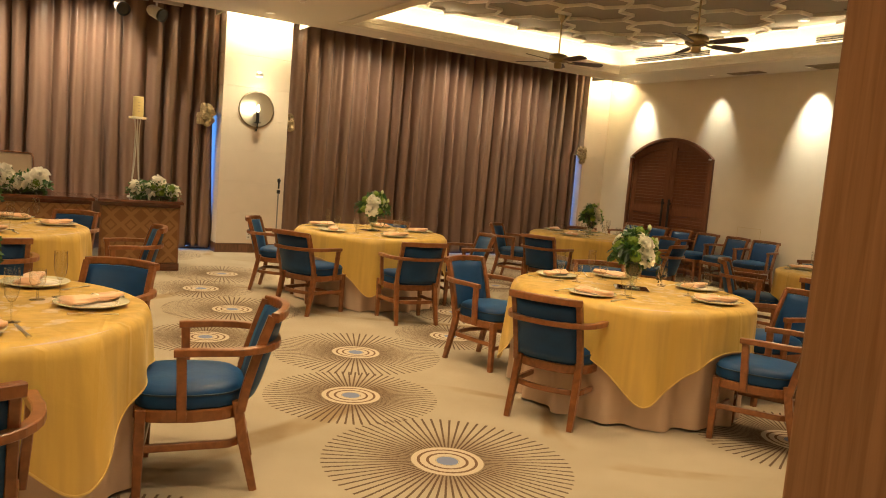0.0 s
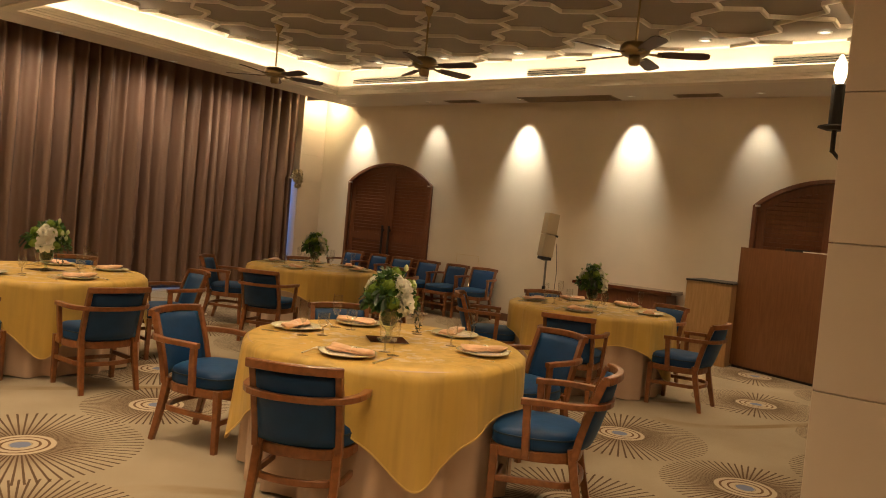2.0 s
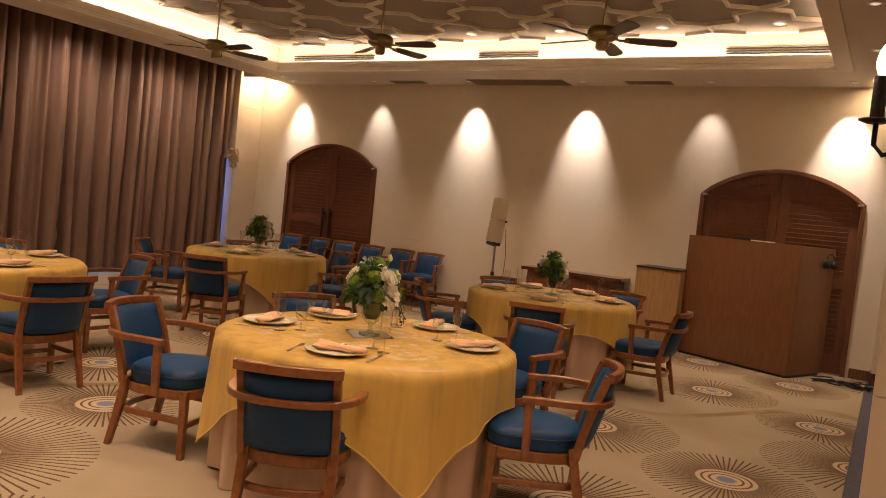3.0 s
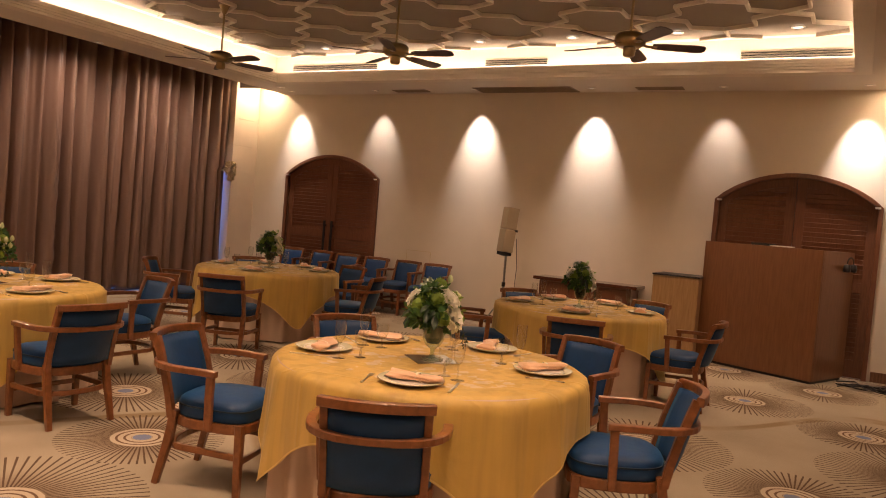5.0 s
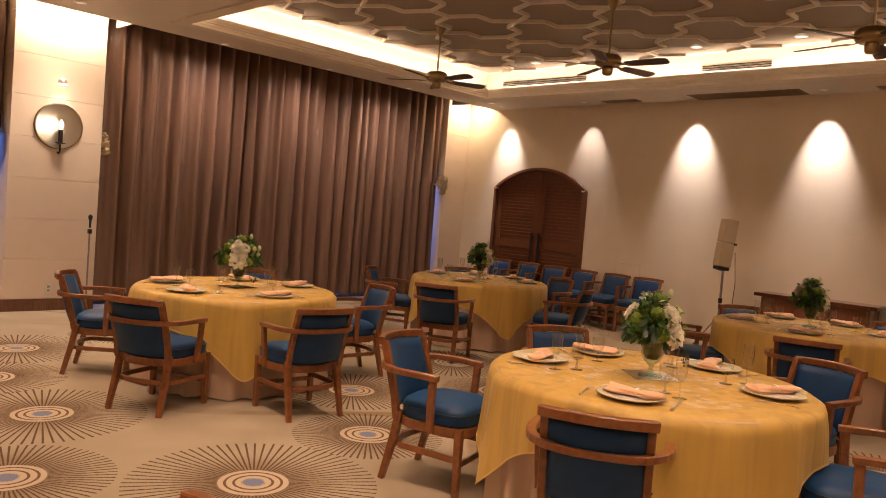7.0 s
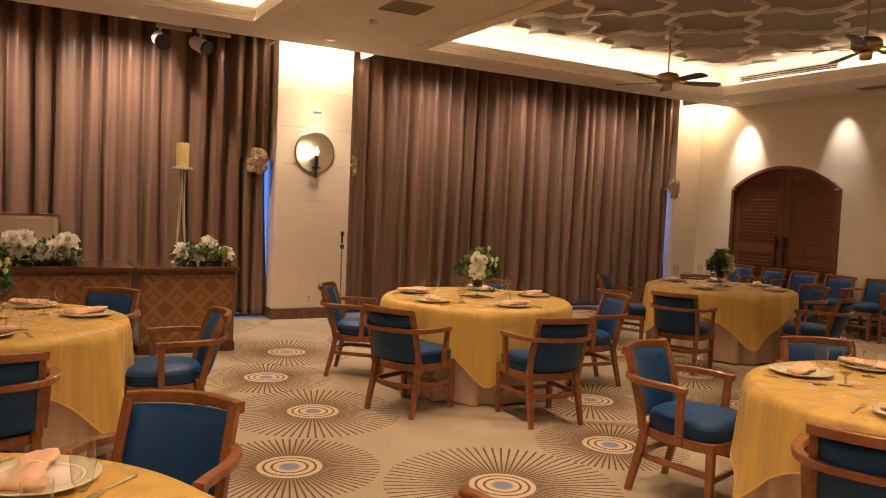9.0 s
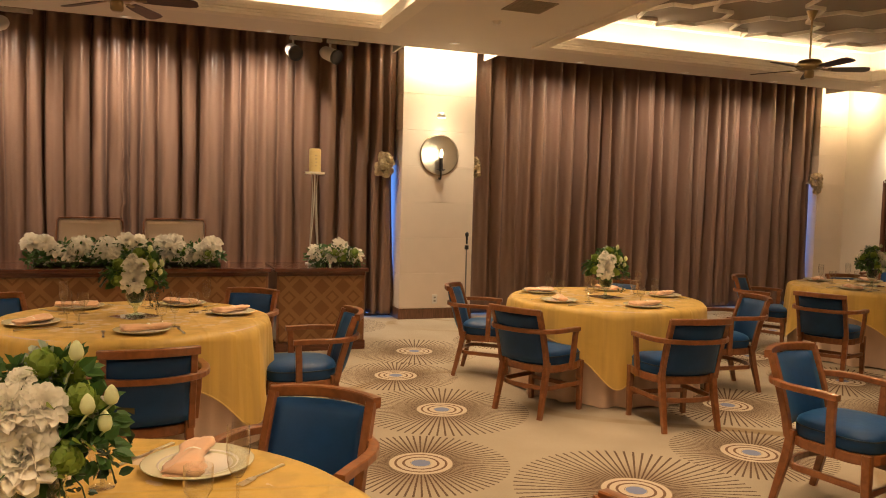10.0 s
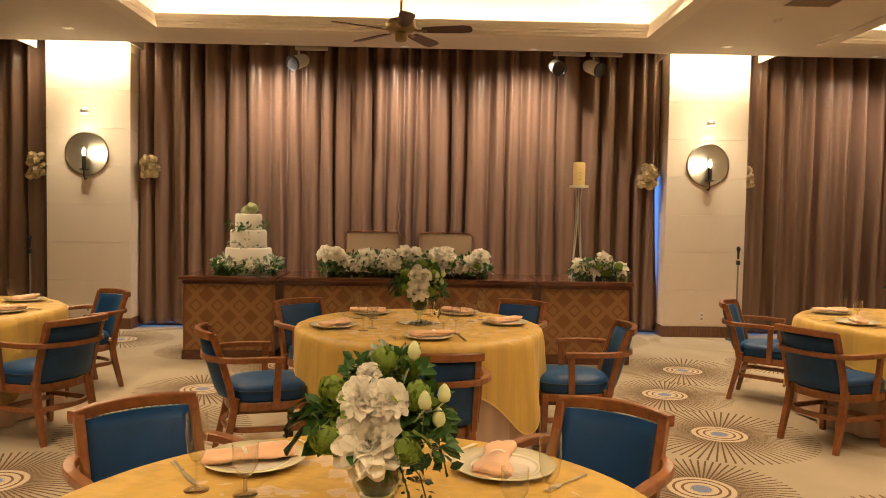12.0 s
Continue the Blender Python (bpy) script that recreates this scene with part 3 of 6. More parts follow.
def frame_loop(x0, x1, y0, y1, w, z0, z1, bm):
    """A rectangular ring whose inner edge is the given rectangle and that is w wide outwards."""
    inner = [(x0, y0), (x1, y0), (x1, y1), (x0, y1)]
    outer = [(x0 - w, y0 - w), (x1 + w, y0 - w), (x1 + w, y1 + w), (x0 - w, y1 + w)]
    v = [[bm.verts.new((x, y, z)) for x, y in ring] for z in (z0, z1) for ring in (inner, outer)]
    for k in range(4):
        j = (k + 1) % 4
        bm.faces.new((v[0][k], v[0][j], v[1][j], v[1][k]))
        bm.faces.new((v[2][k], v[3][k], v[3][j], v[2][j]))
        bm.faces.new((v[0][k], v[2][k], v[2][j], v[0][j]))
        bm.faces.new((v[1][k], v[1][j], v[3][j], v[3][k]))


def coffer_ceiling(x0, x1, y0, y1):
    """Upstands and top sheet of a coffer."""
    bm = bmesh.new()
    w = 0.27
    frame_loop(x0 - w, x1 + w, y0 - w, y1 + w, 0.06, CEIL + 0.05, TOP + 0.05, bm)
    box(x0 - w, x1 + w, y0 - w, y1 + w, TOP, TOP + 0.05, bm=bm)
    return bm


def clipped(out, x0, x1, y0, y1):
    """The part of a flat outline that lies inside the rectangle."""
    for axis, limit, sign in ((0, x0, 1), (0, x1, -1), (1, y0, 1), (1, y1, -1)):
        kept = []
        for p, q in zip(out, out[1:] + out[:1]):
            dp, dq = (p[axis] - limit) * sign, (q[axis] - limit) * sign
            if dp >= 0:
                kept.append(p)
            if dp * dq < 0:
                f = dp / (dp - dq)
                kept.append((p[0] + (q[0] - p[0]) * f, p[1] + (q[1] - p[1]) * f))
        out = kept
        if len(out) < 3:
            return []
    return out


STEP_X, STEP_Y = 1.36, 1.22


def honeycomb(x0, x1, y0, y1):
    """Twelve-sided plaster plates of two shapes that interlock, and the raised ribs along their edges."""
    plates, ribs = bmesh.new(), bmesh.new()
    arm = [(0.0, 0.0), (0.15, 0.275), (0.41, 0.275), (0.54, 0.61)]
    # one quarter of each plate, mirrored round
    tall = arm + [(x, STEP_Y - y) for x, y in arm[-2::-1]]
    tall = tall + [(-x, y) for x, y in tall[-2:0:-1]]
    wide = arm + [(STEP_X - x, y) for x, y in arm[::-1]]
    wide = wide + [(x, -y) for x, y in wide[-2:0:-1]]
    lines = list(zip(arm, arm[1:])) + [((0.54, 0.61), (STEP_X - 0.54, 0.61))]
    lines += [((-a, y), (-c, w)) for (a, y), (c, w) in lines[:3]]
    lines += [((a, -y), (c, -w)) for (a, y), (c, w) in lines[:3] + lines[4:]]
    ox, oy = 7.55 - 9 * STEP_X, 7.86 - 7 * STEP_Y
    for i in range(13):
        for j in range(12):
            px, py = ox + i * STEP_X, oy + j * STEP_Y
            for shape, level in ((tall, 0.030), (wide, 0.033)):
                out = clipped([(px + x, py + y) for x, y in shape], x0, x1, y0, y1)
                if out:
                    prism(out, TOP - level, TOP + 0.002, plates)
            for p, q in lines:
                p, q = (px + p[0], py + p[1]), (px + q[0], py + q[1])
                if all(x0 < r[0] < x1 and y0 < r[1] < y1 for r in (p, q)):
                    sweep([(*p, TOP - 0.050), (*q, TOP - 0.050)], 0.034, 0.044, ribs)
    return plates, ribs


for n, (x0, x1, y0, y1) in enumerate(COFFERS):
    structure(f"ceiling_coffer_{n + 1}", coffer_ceiling(x0, x1, y0, y1), M_CEIL, "raised coffer ceiling lit by hidden cove lights", "ceiling")
    plates, ribs = honeycomb(x0 - 0.04, x1 + 0.04, y0 - 0.04, y1 + 0.04)
    structure(f"ceiling_relief_{n + 1}", plates, M_PLATE, "grey interlocking plaster plates covering the coffer", "ceiling")
    # The ribs' paler colour than the plates is cove light put into the material.
    structure(f"ceiling_ribs_{n + 1}", ribs, M_MOULD, "raised ribs between the plaster plates, coloured paler in place of cove light", "ceiling")
    bm = bmesh.new()
    # from the lip down: cove lip, then thin steps with shadow gaps, then the wide flat band
    for inset, wide, z0, z1 in ((0.0, 0.05, CEIL + 0.085, CEIL + 0.135), (-0.010, 0.04, CEIL + 0.076, CEIL + 0.085), (0.010, 0.07, CEIL + 0.052, CEIL + 0.076),
                                (-0.008, 0.05, CEIL + 0.043, CEIL + 0.052), (0.018, 0.09, CEIL + 0.018, CEIL + 0.043), (0.002, 0.07, CEIL + 0.009, CEIL + 0.018), (0.032, 0.16, CEIL - 0.022, CEIL + 0.009)):
        frame_loop(x0 + inset, x1 - inset, y0 + inset, y1 - inset, wide, z0, z1, bm)
    structure(f"trim_coffer_{n + 1}", bm, M_MOULD, "stepped cream moulding round the coffer", "moulding")

# pocket above the curtains and over the piers
structure("ceiling_pocket", box(WEST, EAST + 0.25, EDGE, 12.2, CEIL + 0.30, CEIL + 0.36), M_CEIL, "dark curtain pocket behind the ceiling edge", "ceiling")
structure("trim_pocket", box(WEST, EAST + 0.25, EDGE - 0.03, EDGE, CEIL + 0.05, CEIL + 0.30), M_CEIL, "upstand of the curtain pocket", "ceiling")
bm = bmesh.new()
for px in (-4.45, -3.16, 3.18, 4.44, 10.36):
    box(px - 0.012, px + 0.012, EDGE, 11.56, CEIL + 0.01, CEIL + 0.30, bm=bm)
structure("trim_baffles", bm, M_CEIL, "end pieces of the lit slots over the piers", "ceiling")


def pier(name, x0, x1, y0, y1, zt=CEIL + 0.30):
    """Cream pier: a core with separate stone panels, fine joints between."""
    core = structure(name, box(x0 + 0.012, x1 - 0.012, y0 + 0.012, y1 - 0.012, 0, zt), M_PIER, "cream stone-panelled pier with fine horizontal joints", "pillar")
    z = 0.14
    k = 0
    while z < zt - 0.02:
        h = min(0.465, zt - z)
        part("panel", box(x0, x1, y0, y1, z + 0.0018, z + h - 0.0018, 0.0018), M_PIER, core)
        z += h
        k += 1
    part("skirting", box(x0 - 0.012, x1 + 0.012, y0 - 0.012, y1 + 0.012, 0, 0.135, 0.004), M_SKIRT, core, "dark brown wooden skirting")
    return core


pier("pillar_north_1", -4.32, -3.30, PIER, 12.1)
pier("pillar_north_2", 3.32, 4.32, PIER, 12.1)
pier("pillar_north_3", 10.40, EAST - 0.003, PIER + 0.14, 12.1)
pier("pillar_south_1", 3.42, 4.34, 0.62, 1.57, CEIL)
# Unseen wall, added so no blue light bleeds over the curtain tops.
structure("wall_north_glow_block", box(WEST, EAST + 0.2, 12.08, 12.15, 2.9, CEIL + 0.3), M_WALL, "unseen added wall that keeps the blue glow from above the curtains", "wall")
pier("pillar_south_2", 10.72, EAST - 0.003, 0.35, 1.62, CEIL - 0.003)

structure("window_backdrop", box(WEST, EAST + 0.2, 12.10, 12.15, 0.0, 2.9), M_SKY, "blue evening light in the glass behind the curtains", "window")
bm = bmesh.new()
for x0, x1 in ((WEST, -4.32), (-3.30, 3.32), (4.32, 10.40)):
    box(x0, x1, 11.92, 12.02, 0.0, 0.035, bm=bm)
structure("window_sill", bm, M_SKIRT, "dark low window threshold", "sill")
bm = bmesh.new()
for y0, y1 in ((1.60, DOORS[1][0] - 0.05), (DOORS[1][1] + 0.05, DOORS[0][0] - 0.05), (DOORS[0][1] + 0.05, PIER + 0.14)):
    box(EAST - 0.02, EAST, y0, y1, 0, 0.12, 0.004, bm=bm)
structure("baseboard", bm, M_SKIRT, "dark brown wooden baseboard", "baseboard")


# ---------------------------------------------------------------- doors
def arched_door(n, y0, y1):
    door = thing(f"door_{n}", (EAST, (y0 + y1) / 2, 0), 0, "closed dark brown arched double door with louvred panels", "door", "", "structure")
    half = (y1 - y0) / 2
    pts = arch_points(-half, half, SPRING, ARCH)
    loop = [(-0.015, -half, 0)] + [(-0.015, a, z) for a, z in pts] + [(-0.015, half, 0)]
    part("door_frame", sweep([(x, y * 0.985, z - (0.02 if z > 1 else 0)) for x, y, z in loop], 0.055, 0.06, up=(1, 0, 0)), M_DOOR, door)
    for side in (-1, 1):
        bm = bmesh.new()
        lo, hi = (-half + 0.03, -0.003) if side < 0 else (0.003, half - 0.03)
        ys = [lo + (hi - lo) * k / 12 for k in range(13)]
        rad = (half ** 2 + (ARCH - SPRING) ** 2) / (2 * (ARCH - SPRING))
        tops = [ARCH - 0.03 - rad + math.sqrt(rad * rad - y * y) for y in ys]
        out = [(y, 0.008) for y in (lo, hi)] + [(y, z) for y, z in zip(ys[::-1], tops[::-1])]
        f = [bm.verts.new((0.045, y, z)) for y, z in out]
        g = [bm.verts.new((0.085, y, z)) for y, z in out]
        bm.faces.new(f)
        bm.faces.new(g[::-1])
        for k in range(len(out)):
            j = (k + 1) % len(out)
            bm.faces.new((f[k], g[k], g[j], f[j]))
        leaf = part("leaf", bm, M_DOOR, door)
        # stiles and rails proud of the leaf
        bm = bmesh.new()
        box(0.030, 0.045, lo, lo + 0.11, 0.01, tops[0] - 0.02, bm=bm)
        box(0.030, 0.045, hi - 0.11, hi, 0.01, tops[-1] - 0.02, bm=bm)
        box(0.030, 0.045, lo + 0.11, hi - 0.11, 0.01, 0.22, bm=bm)
        box(0.030, 0.045, lo + 0.11, hi - 0.11, 1.02, 1.14, bm=bm)
        for k in range(12):
            ya, yb = ys[k], ys[k + 1]
            za, zb = tops[k], tops[k + 1]
            v = [bm.verts.new(p) for p in ((0.026, ya, za - 0.13), (0.026, yb, zb - 0.13), (0.026, yb, zb), (0.026, ya, za))]
            bm.faces.new(v)
            v2 = [bm.verts.new(p) for p in ((0.026, ya, za - 0.13), (0.046, ya, za - 0.13), (0.046, yb, zb - 0.13), (0.026, yb, zb - 0.13))]
            bm.faces.new(v2)
        part("rails", bm, M_DOOR, leaf)
        z = 0.26
        mid = (lo + hi) / 2
        while z < SPRING + 0.06:
            if not 0.98 < z < 1.15:
                bm = bmesh.new()
                v = [bm.verts.new(p) for p in ((0.043, lo + 0.11, z), (0.043, hi - 0.11, z), (0.034, hi - 0.11, z + 0.05), (0.034, lo + 0.11, z + 0.05))]
                bm.faces.new(v)
                v = [bm.verts.new(p) for p in ((0.034, lo + 0.11, z + 0.05), (0.034, hi - 0.11, z + 0.05), (0.046, hi - 0.11, z + 0.055), (0.046, lo + 0.11, z + 0.055))]
                bm.faces.new(v)
                part("slat", bm, M_DOOR, leaf)
            z += 0.058
        hx = side * 0.075
        bm = box(-0.022, -0.004, hx - 0.022, hx + 0.022, 0.70, 1.30, 0.006)
        box(-0.004, 0.03, hx - 0.012, hx + 0.012, 0.76, 0.80, bm=bm)
        box(-0.004, 0.03, hx - 0.012, hx + 0.012, 1.20, 1.24, bm=bm)
        part("handle", bm, M_BLACK, leaf, "dark upright pull handle")
    for side in (-1, 1):
        part("hinge_cap", box(-0.055, -0.02, side * (half - 0.045) - 0.03, side * (half - 0.045) + 0.03, SPRING - 0.035, SPRING - 0.012, 0.003), M_STEEL, door, "small bright metal pivot")
    part("threshold", box(0.0, 0.25, -half, half, 0.0, 0.006), M_SKIRT, door)
    part("backing", box(0.17, 0.20, -half, half, 0, ARCH), M_SLOT, door)


arched_door(1, *DOORS[0])
arched_door(2, *DOORS[1])

# wooden jamb of the opening that the walk starts in
jamb = thing("door_jamb", (1.20, -0.095, 0), 0, "tall brown wood-veneered jamb at the entrance", "door frame", "", "structure")
part("jamb_panel", box(0.0, 0.10, 0.30, 0.86, 0, CEIL - 0.003, 0.004), M_JAMB, jamb)
part("jamb_return", box(0.10, 0.62, 0.55, 0.845, 0, CEIL - 0.003, 0.004), M_JAMB, jamb)
part("jamb_strip", box(-0.010, 0.0, 0.56, 0.66, 0, CEIL - 0.003, 0.003), M_JAMB, jamb)


# ---------------------------------------------------------------- curtains
def curtain(x0, x1, seed, gather_left=0.0, gather_right=0.0):
    """One drawn curtain: pleated cloth from pocket to floor, pulled in a little below its tieback."""
    rng = random.Random(seed)
    bm = bmesh.new()
    n = int((x1 - x0) * 62)
    zs = [0.045 + 0.07 * k for k in range(29)] + [2.06, 2.2, 2.6, 3.0, 3.3, CEIL + 0.28]
    ph = [rng.uniform(0, 6.28) for _ in range(6)]
    rows = []
    for z in zs:
        row = []
        top = z / CEIL
        for k in range(n + 1):
            u = k / n
            x = x0 + (x1 - x0) * u
            # pleats: pinched at the head, opening to deep round folds of uneven width
            w = 2 * math.pi / 0.225
            warp = 1.5 * math.sin(1.9 * x + ph[0]) + 0.9 * math.sin(4.3 * x + ph[1]) + 0.7 * math.sin(10.7 * x + ph[5])
            turn = w * x + warp + ph[2] + 0.35 * math.sin(1.1 * z + 2.3 * x) * (1 - top)
            deep = 0.078 + 0.020 * math.sin(2.7 * x + ph[3]) + 0.022 * math.sin(11.3 * x + ph[1])
            y = deep * (1 - 2 * abs(math.sin(turn / 2)) ** 1.35) * (0.80 + 0.20 * top)
            y += 0.020 * math.sin(2.0 * turn + ph[3] + 0.8 * (1 - top))
            y += 0.030 * math.sin(0.41 * w * x + ph[4] + 0.5 * z) * (1.1 - top)
            # small crumples along the edges where two widths meet
            crumple = ((0 if gather_left else math.exp((x0 - x) / 0.07)) + (0 if gather_right else math.exp((x - x1) / 0.07))) * (1 if z < 3.0 else 0)
            y += 0.020 * crumple * math.sin(37 * z + 9 * math.sin(5 * z))
            xx = x + 0.02 * math.sin(0.7 * w * x + 1.3 * z + ph[1]) * (1 - top)
            xx += 0.012 * crumple * math.sin(23 * z + ph[0])
            pull = 0.0 if z > 2.02 else 0.35 + 0.65 * z / 2.0
            if gather_left:
                xx += gather_left * pull * math.exp(-(x - x0) / 0.28)
            if gather_right:
                xx -= gather_right * pull * math.exp(-(x1 - x) / 0.28)
            row.append(bm.verts.new((xx, 11.80 + y, z)))
        rows.append(row)
    for a, c in zip(rows, rows[1:]):
        for k in range(n):
            bm.faces.new((a[k], a[k + 1], c[k + 1], c[k]))
    ob = part("curtain", bm, M_CURTAIN, None, smooth=True)
    s = ob.modifiers.new("thickness", "SOLIDIFY")
    s.thickness = 0.004
    return tagged(ob, "floor-length taupe satin curtain hanging in soft pleats", "curtain", "north window curtains")


curtain(-3.34, 0.05, 1, 0.035, 0.0)
curtain(-0.03, 3.36, 2, 0.0, 0.085)
curtain(4.28, 7.24, 3)
curtain(7.17, 10.44, 4, 0.0, 0.09)
curtain(-7.5, -4.28, 5)


def petal_ball(bm, c, r, petals, size, rng, flat=1.0, up=0.3):
    """Overlapping cupped petals round a centre, the outer ones opening wider."""
    c = Vector(c)
    for k in range(petals):
        u = (k + 0.5) / petals
        ph = math.acos(1 - 1.8 * u)
        th = k * 2.39996 + rng.uniform(-0.25, 0.25)
        d = Vector((math.sin(ph) * math.cos(th), math.sin(ph) * math.sin(th), math.cos(ph) * flat))
        t = d.cross(Vector((rng.uniform(-0.4, 0.4), rng.uniform(-0.4, 0.4), 1))).normalized()
        b2 = t.cross(d).normalized()
        p = c + d * r * rng.uniform(0.70, 1.02)
        s = size * rng.uniform(0.85, 1.2)
        rim = []
        for q in range(7):
            a = math.pi * (-0.35 + 1.7 * q / 6)
            wave = 1 + 0.22 * math.sin(q * 2.4 + k)
            edge = p + t * (s * math.cos(a) * wave) + b2 * (s * math.sin(a) * wave)
            rim.append(bm.verts.new(edge + d * s * (0.42 * math.sin(a) + rng.uniform(-0.22, 0.22))))
        mid = bm.verts.new(p - d * s * 0.25)
        for a, e in zip(rim, rim[1:] + rim[:1]):
            bm.faces.new((a, e, mid)).smooth = True


def leaf_cluster(bm, c, r, count, size, rng, squash=(1, 1, 1), droop=0.0):
    for _ in range(count):
        d = Vector((rng.gauss(0, 1), rng.gauss(0, 1), rng.gauss(0, 1))).normalized()
        rr = r * rng.uniform(0.55, 1.05)
        p = Vector(c) + Vector((d.x * squash[0], d.y * squash[1], d.z * squash[2])) * rr
        out = (d + Vector((rng.uniform(-0.5, 0.5), rng.uniform(-0.5, 0.5), rng.uniform(-0.4, 0.5) - droop))).normalized()
        side = out.cross(Vector((rng.uniform(-1, 1), rng.uniform(-1, 1), 0.7))).normalized()
        nrm = side.cross(out)
        s = size * rng.uniform(0.6, 1.25)
        rim = [p, p + out * s * 0.45 + side * s * 0.5 + nrm * s * 0.12, p + out * s * 1.1 + side * s * 0.52 + nrm * s * 0.10, p + out * s * 1.75 - nrm * s * 0.15,
               p + out * s * 1.1 - side * s * 0.52 + nrm * s * 0.10, p + out * s * 0.45 - side * s * 0.5 + nrm * s * 0.12]
        v = [bm.verts.new(q) for q in rim]
        mid = bm.verts.new(p + out * s * 0.85 - nrm * s * 0.12)
        for i in range(6):
            bm.faces.new((v[i], v[(i + 1) % 6], mid))


def tieback(x, z, y=11.64):
    rng = random.Random(int(x * 100))
    tb = thing("curtain_tieback", (x, y, z), 0, "ball of dried beige flowers tying back a curtain", "tieback", "curtain tiebacks")
    bm = bmesh.new()
    for k in range(16):
        c = (rng.uniform(-0.085, 0.085), rng.uniform(-0.04, 0.04), rng.uniform(-0.13, 0.13))
        petal_ball(bm, c, 0.05, 16, 0.026, rng)
    part("flower_ball", bm, M_DRIED, tb)
    part("cord", tube([(-0.10, 0.16, 0.02), (-0.05, 0.02, 0.0), (0.05, 0.02, 0.0), (0.10, 0.16, 0.02)], 0.012), M_DRIED, tb)


for tx, ty in ((-3.10, 11.64), (3.12, 11.64), (4.40, 11.76), (10.34, 11.64), (-4.50, 11.64)):
    tieback(tx, 2.0, ty)


# ---------------------------------------------------------------- ceiling fixtures
def ceiling_fan(x, y, rz, drop=TOP):
    fan = thing("ceiling_fan", (x, y, 3.20), rz, "bronze ceiling fan with five dark wooden blades", "fan", "ceiling fans")
    part("motor", lathe([(0.0, 0.085), (0.05, 0.085), (0.11, 0.07), (0.135, 0.045), (0.14, 0.0), (0.135, -0.02), (0.10, -0.045), (0.0, -0.045)], 28), M_BRASS, fan, smooth=True)
    part("hub", lathe([(0.0, -0.045), (0.052, -0.045), (0.056, -0.06), (0.054, -0.115), (0.04, -0.13), (0.0, -0.13)], 20), M_BRASS, fan, smooth=True)
    part("rod", lathe([(0.012, 0.08), (0.012, drop - 3.2 - 0.08)], 10), M_BRASS, fan)
    h = drop - 3.2
    part("canopy", lathe([(0.02, h - 0.13), (0.035, h - 0.10), (0.065, h - 0.03), (0.068, h), (0.0, h)], 20), M_BRASS, fan, smooth=True)
    for k in range(5):
        a = 2 * math.pi * k / 5
        rot = Matrix.Rotation(a, 4, "Z") @ Matrix.Rotation(radians(-12), 4, "X")
        out = [(0.20, -0.045), (0.30, -0.06), (0.58, -0.072), (0.64, -0.06), (0.66, -0.03), (0.66, 0.03), (0.64, 0.06), (0.58, 0.072), (0.30, 0.06), (0.20, 0.045)]
        bm = prism(out, -0.032, -0.025)
        bmesh.ops.transform(bm, matrix=rot, verts=bm.verts[:])
        blade = part("blade", bm, M_FANWOOD, fan)
        bm = sweep([(0.10, 0, -0.02), (0.16, 0.0, -0.035), (0.24, 0, -0.036)], 0.035, 0.008)
        bmesh.ops.transform(bm, matrix=rot, verts=bm.verts[:])
        part("bracket", bm, M_BRASS, blade, "small bronze blade bracket")


for fx, fy, rz in ((7.41, 8.99, 48), (7.42, 6.50, 59), (7.42, 4.03, 7), (0.08, 9.20, -10), (0.08, 6.5, 12)):
    ceiling_fan(fx, fy, rz)


def downlight(x, y, z, r=0.055):
    d = thing("downlight", (x, y, z), 0, "small round recessed downlight with bright trim", "downlight", "recessed downlights")
    part("trim_ring", lathe([(r, 0.0), (r + 0.022, 0.0), (r + 0.024, -0.006), (r, -0.009), (r - 0.004, 0.0)], 20), M_PLASTIC, d)
    part("lens", lathe([(0.0, -0.002), (r - 0.004, -0.002), (r - 0.004, -0.004), (0.0, -0.004)], 18), M_LENS if z > CEIL + 0.1 else M_LENS_DIM, d, "glowing lamp")


for x0, x1, y0, y1 in COFFERS:
    for px in (x0 + 0.36, x1 - 0.36):
        for k in range(7):
            downlight(px, 2.86 + 1.245 * k, TOP - 0.052, 0.05)
for wy, _ in WASH:
    downlight(EAST - 0.32, wy, CEIL, 0.035)
for cx in (-1.52, 0.05, 1.55, 5.55, 7.2, 8.75):
    downlight(cx, 10.98, CEIL, 0.035)
# (0.5, -0.3) is the unseen fixture added with the entrance lamp.
# Along y 1.9 the four west of 7.54 are added, unseen.
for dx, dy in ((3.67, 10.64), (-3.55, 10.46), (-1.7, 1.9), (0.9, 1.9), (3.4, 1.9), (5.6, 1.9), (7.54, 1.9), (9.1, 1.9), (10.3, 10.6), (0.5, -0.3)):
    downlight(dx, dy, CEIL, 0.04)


def ceiling_vent(x, y, lx, ly, slats, label):
    v = thing("ceiling_vent", (x, y, CEIL), 0, label, "vent", "ceiling vents")
    bm = bmesh.new()
    frame_loop(-lx / 2, lx / 2, -ly / 2, ly / 2, 0.025, -0.008, 0.0, bm)
    part("frame", bm, M_VENT, v)
    part("backing", box(-lx / 2, lx / 2, -ly / 2, ly / 2, -0.003, -0.001), M_VENT if ly > 0.3 else M_SLOT, v)
    along_x = lx > ly
    span = ly if along_x else lx
    for k in range(slats):
        c = -span / 2 + span * (k + 0.5) / slats
        b = (-lx / 2, lx / 2, c - 0.004, c + 0.004) if along_x else (c - 0.004, c + 0.004, -ly / 2, ly / 2)
        part("slat", box(*b, -0.009, -0.003), M_VENT, v)


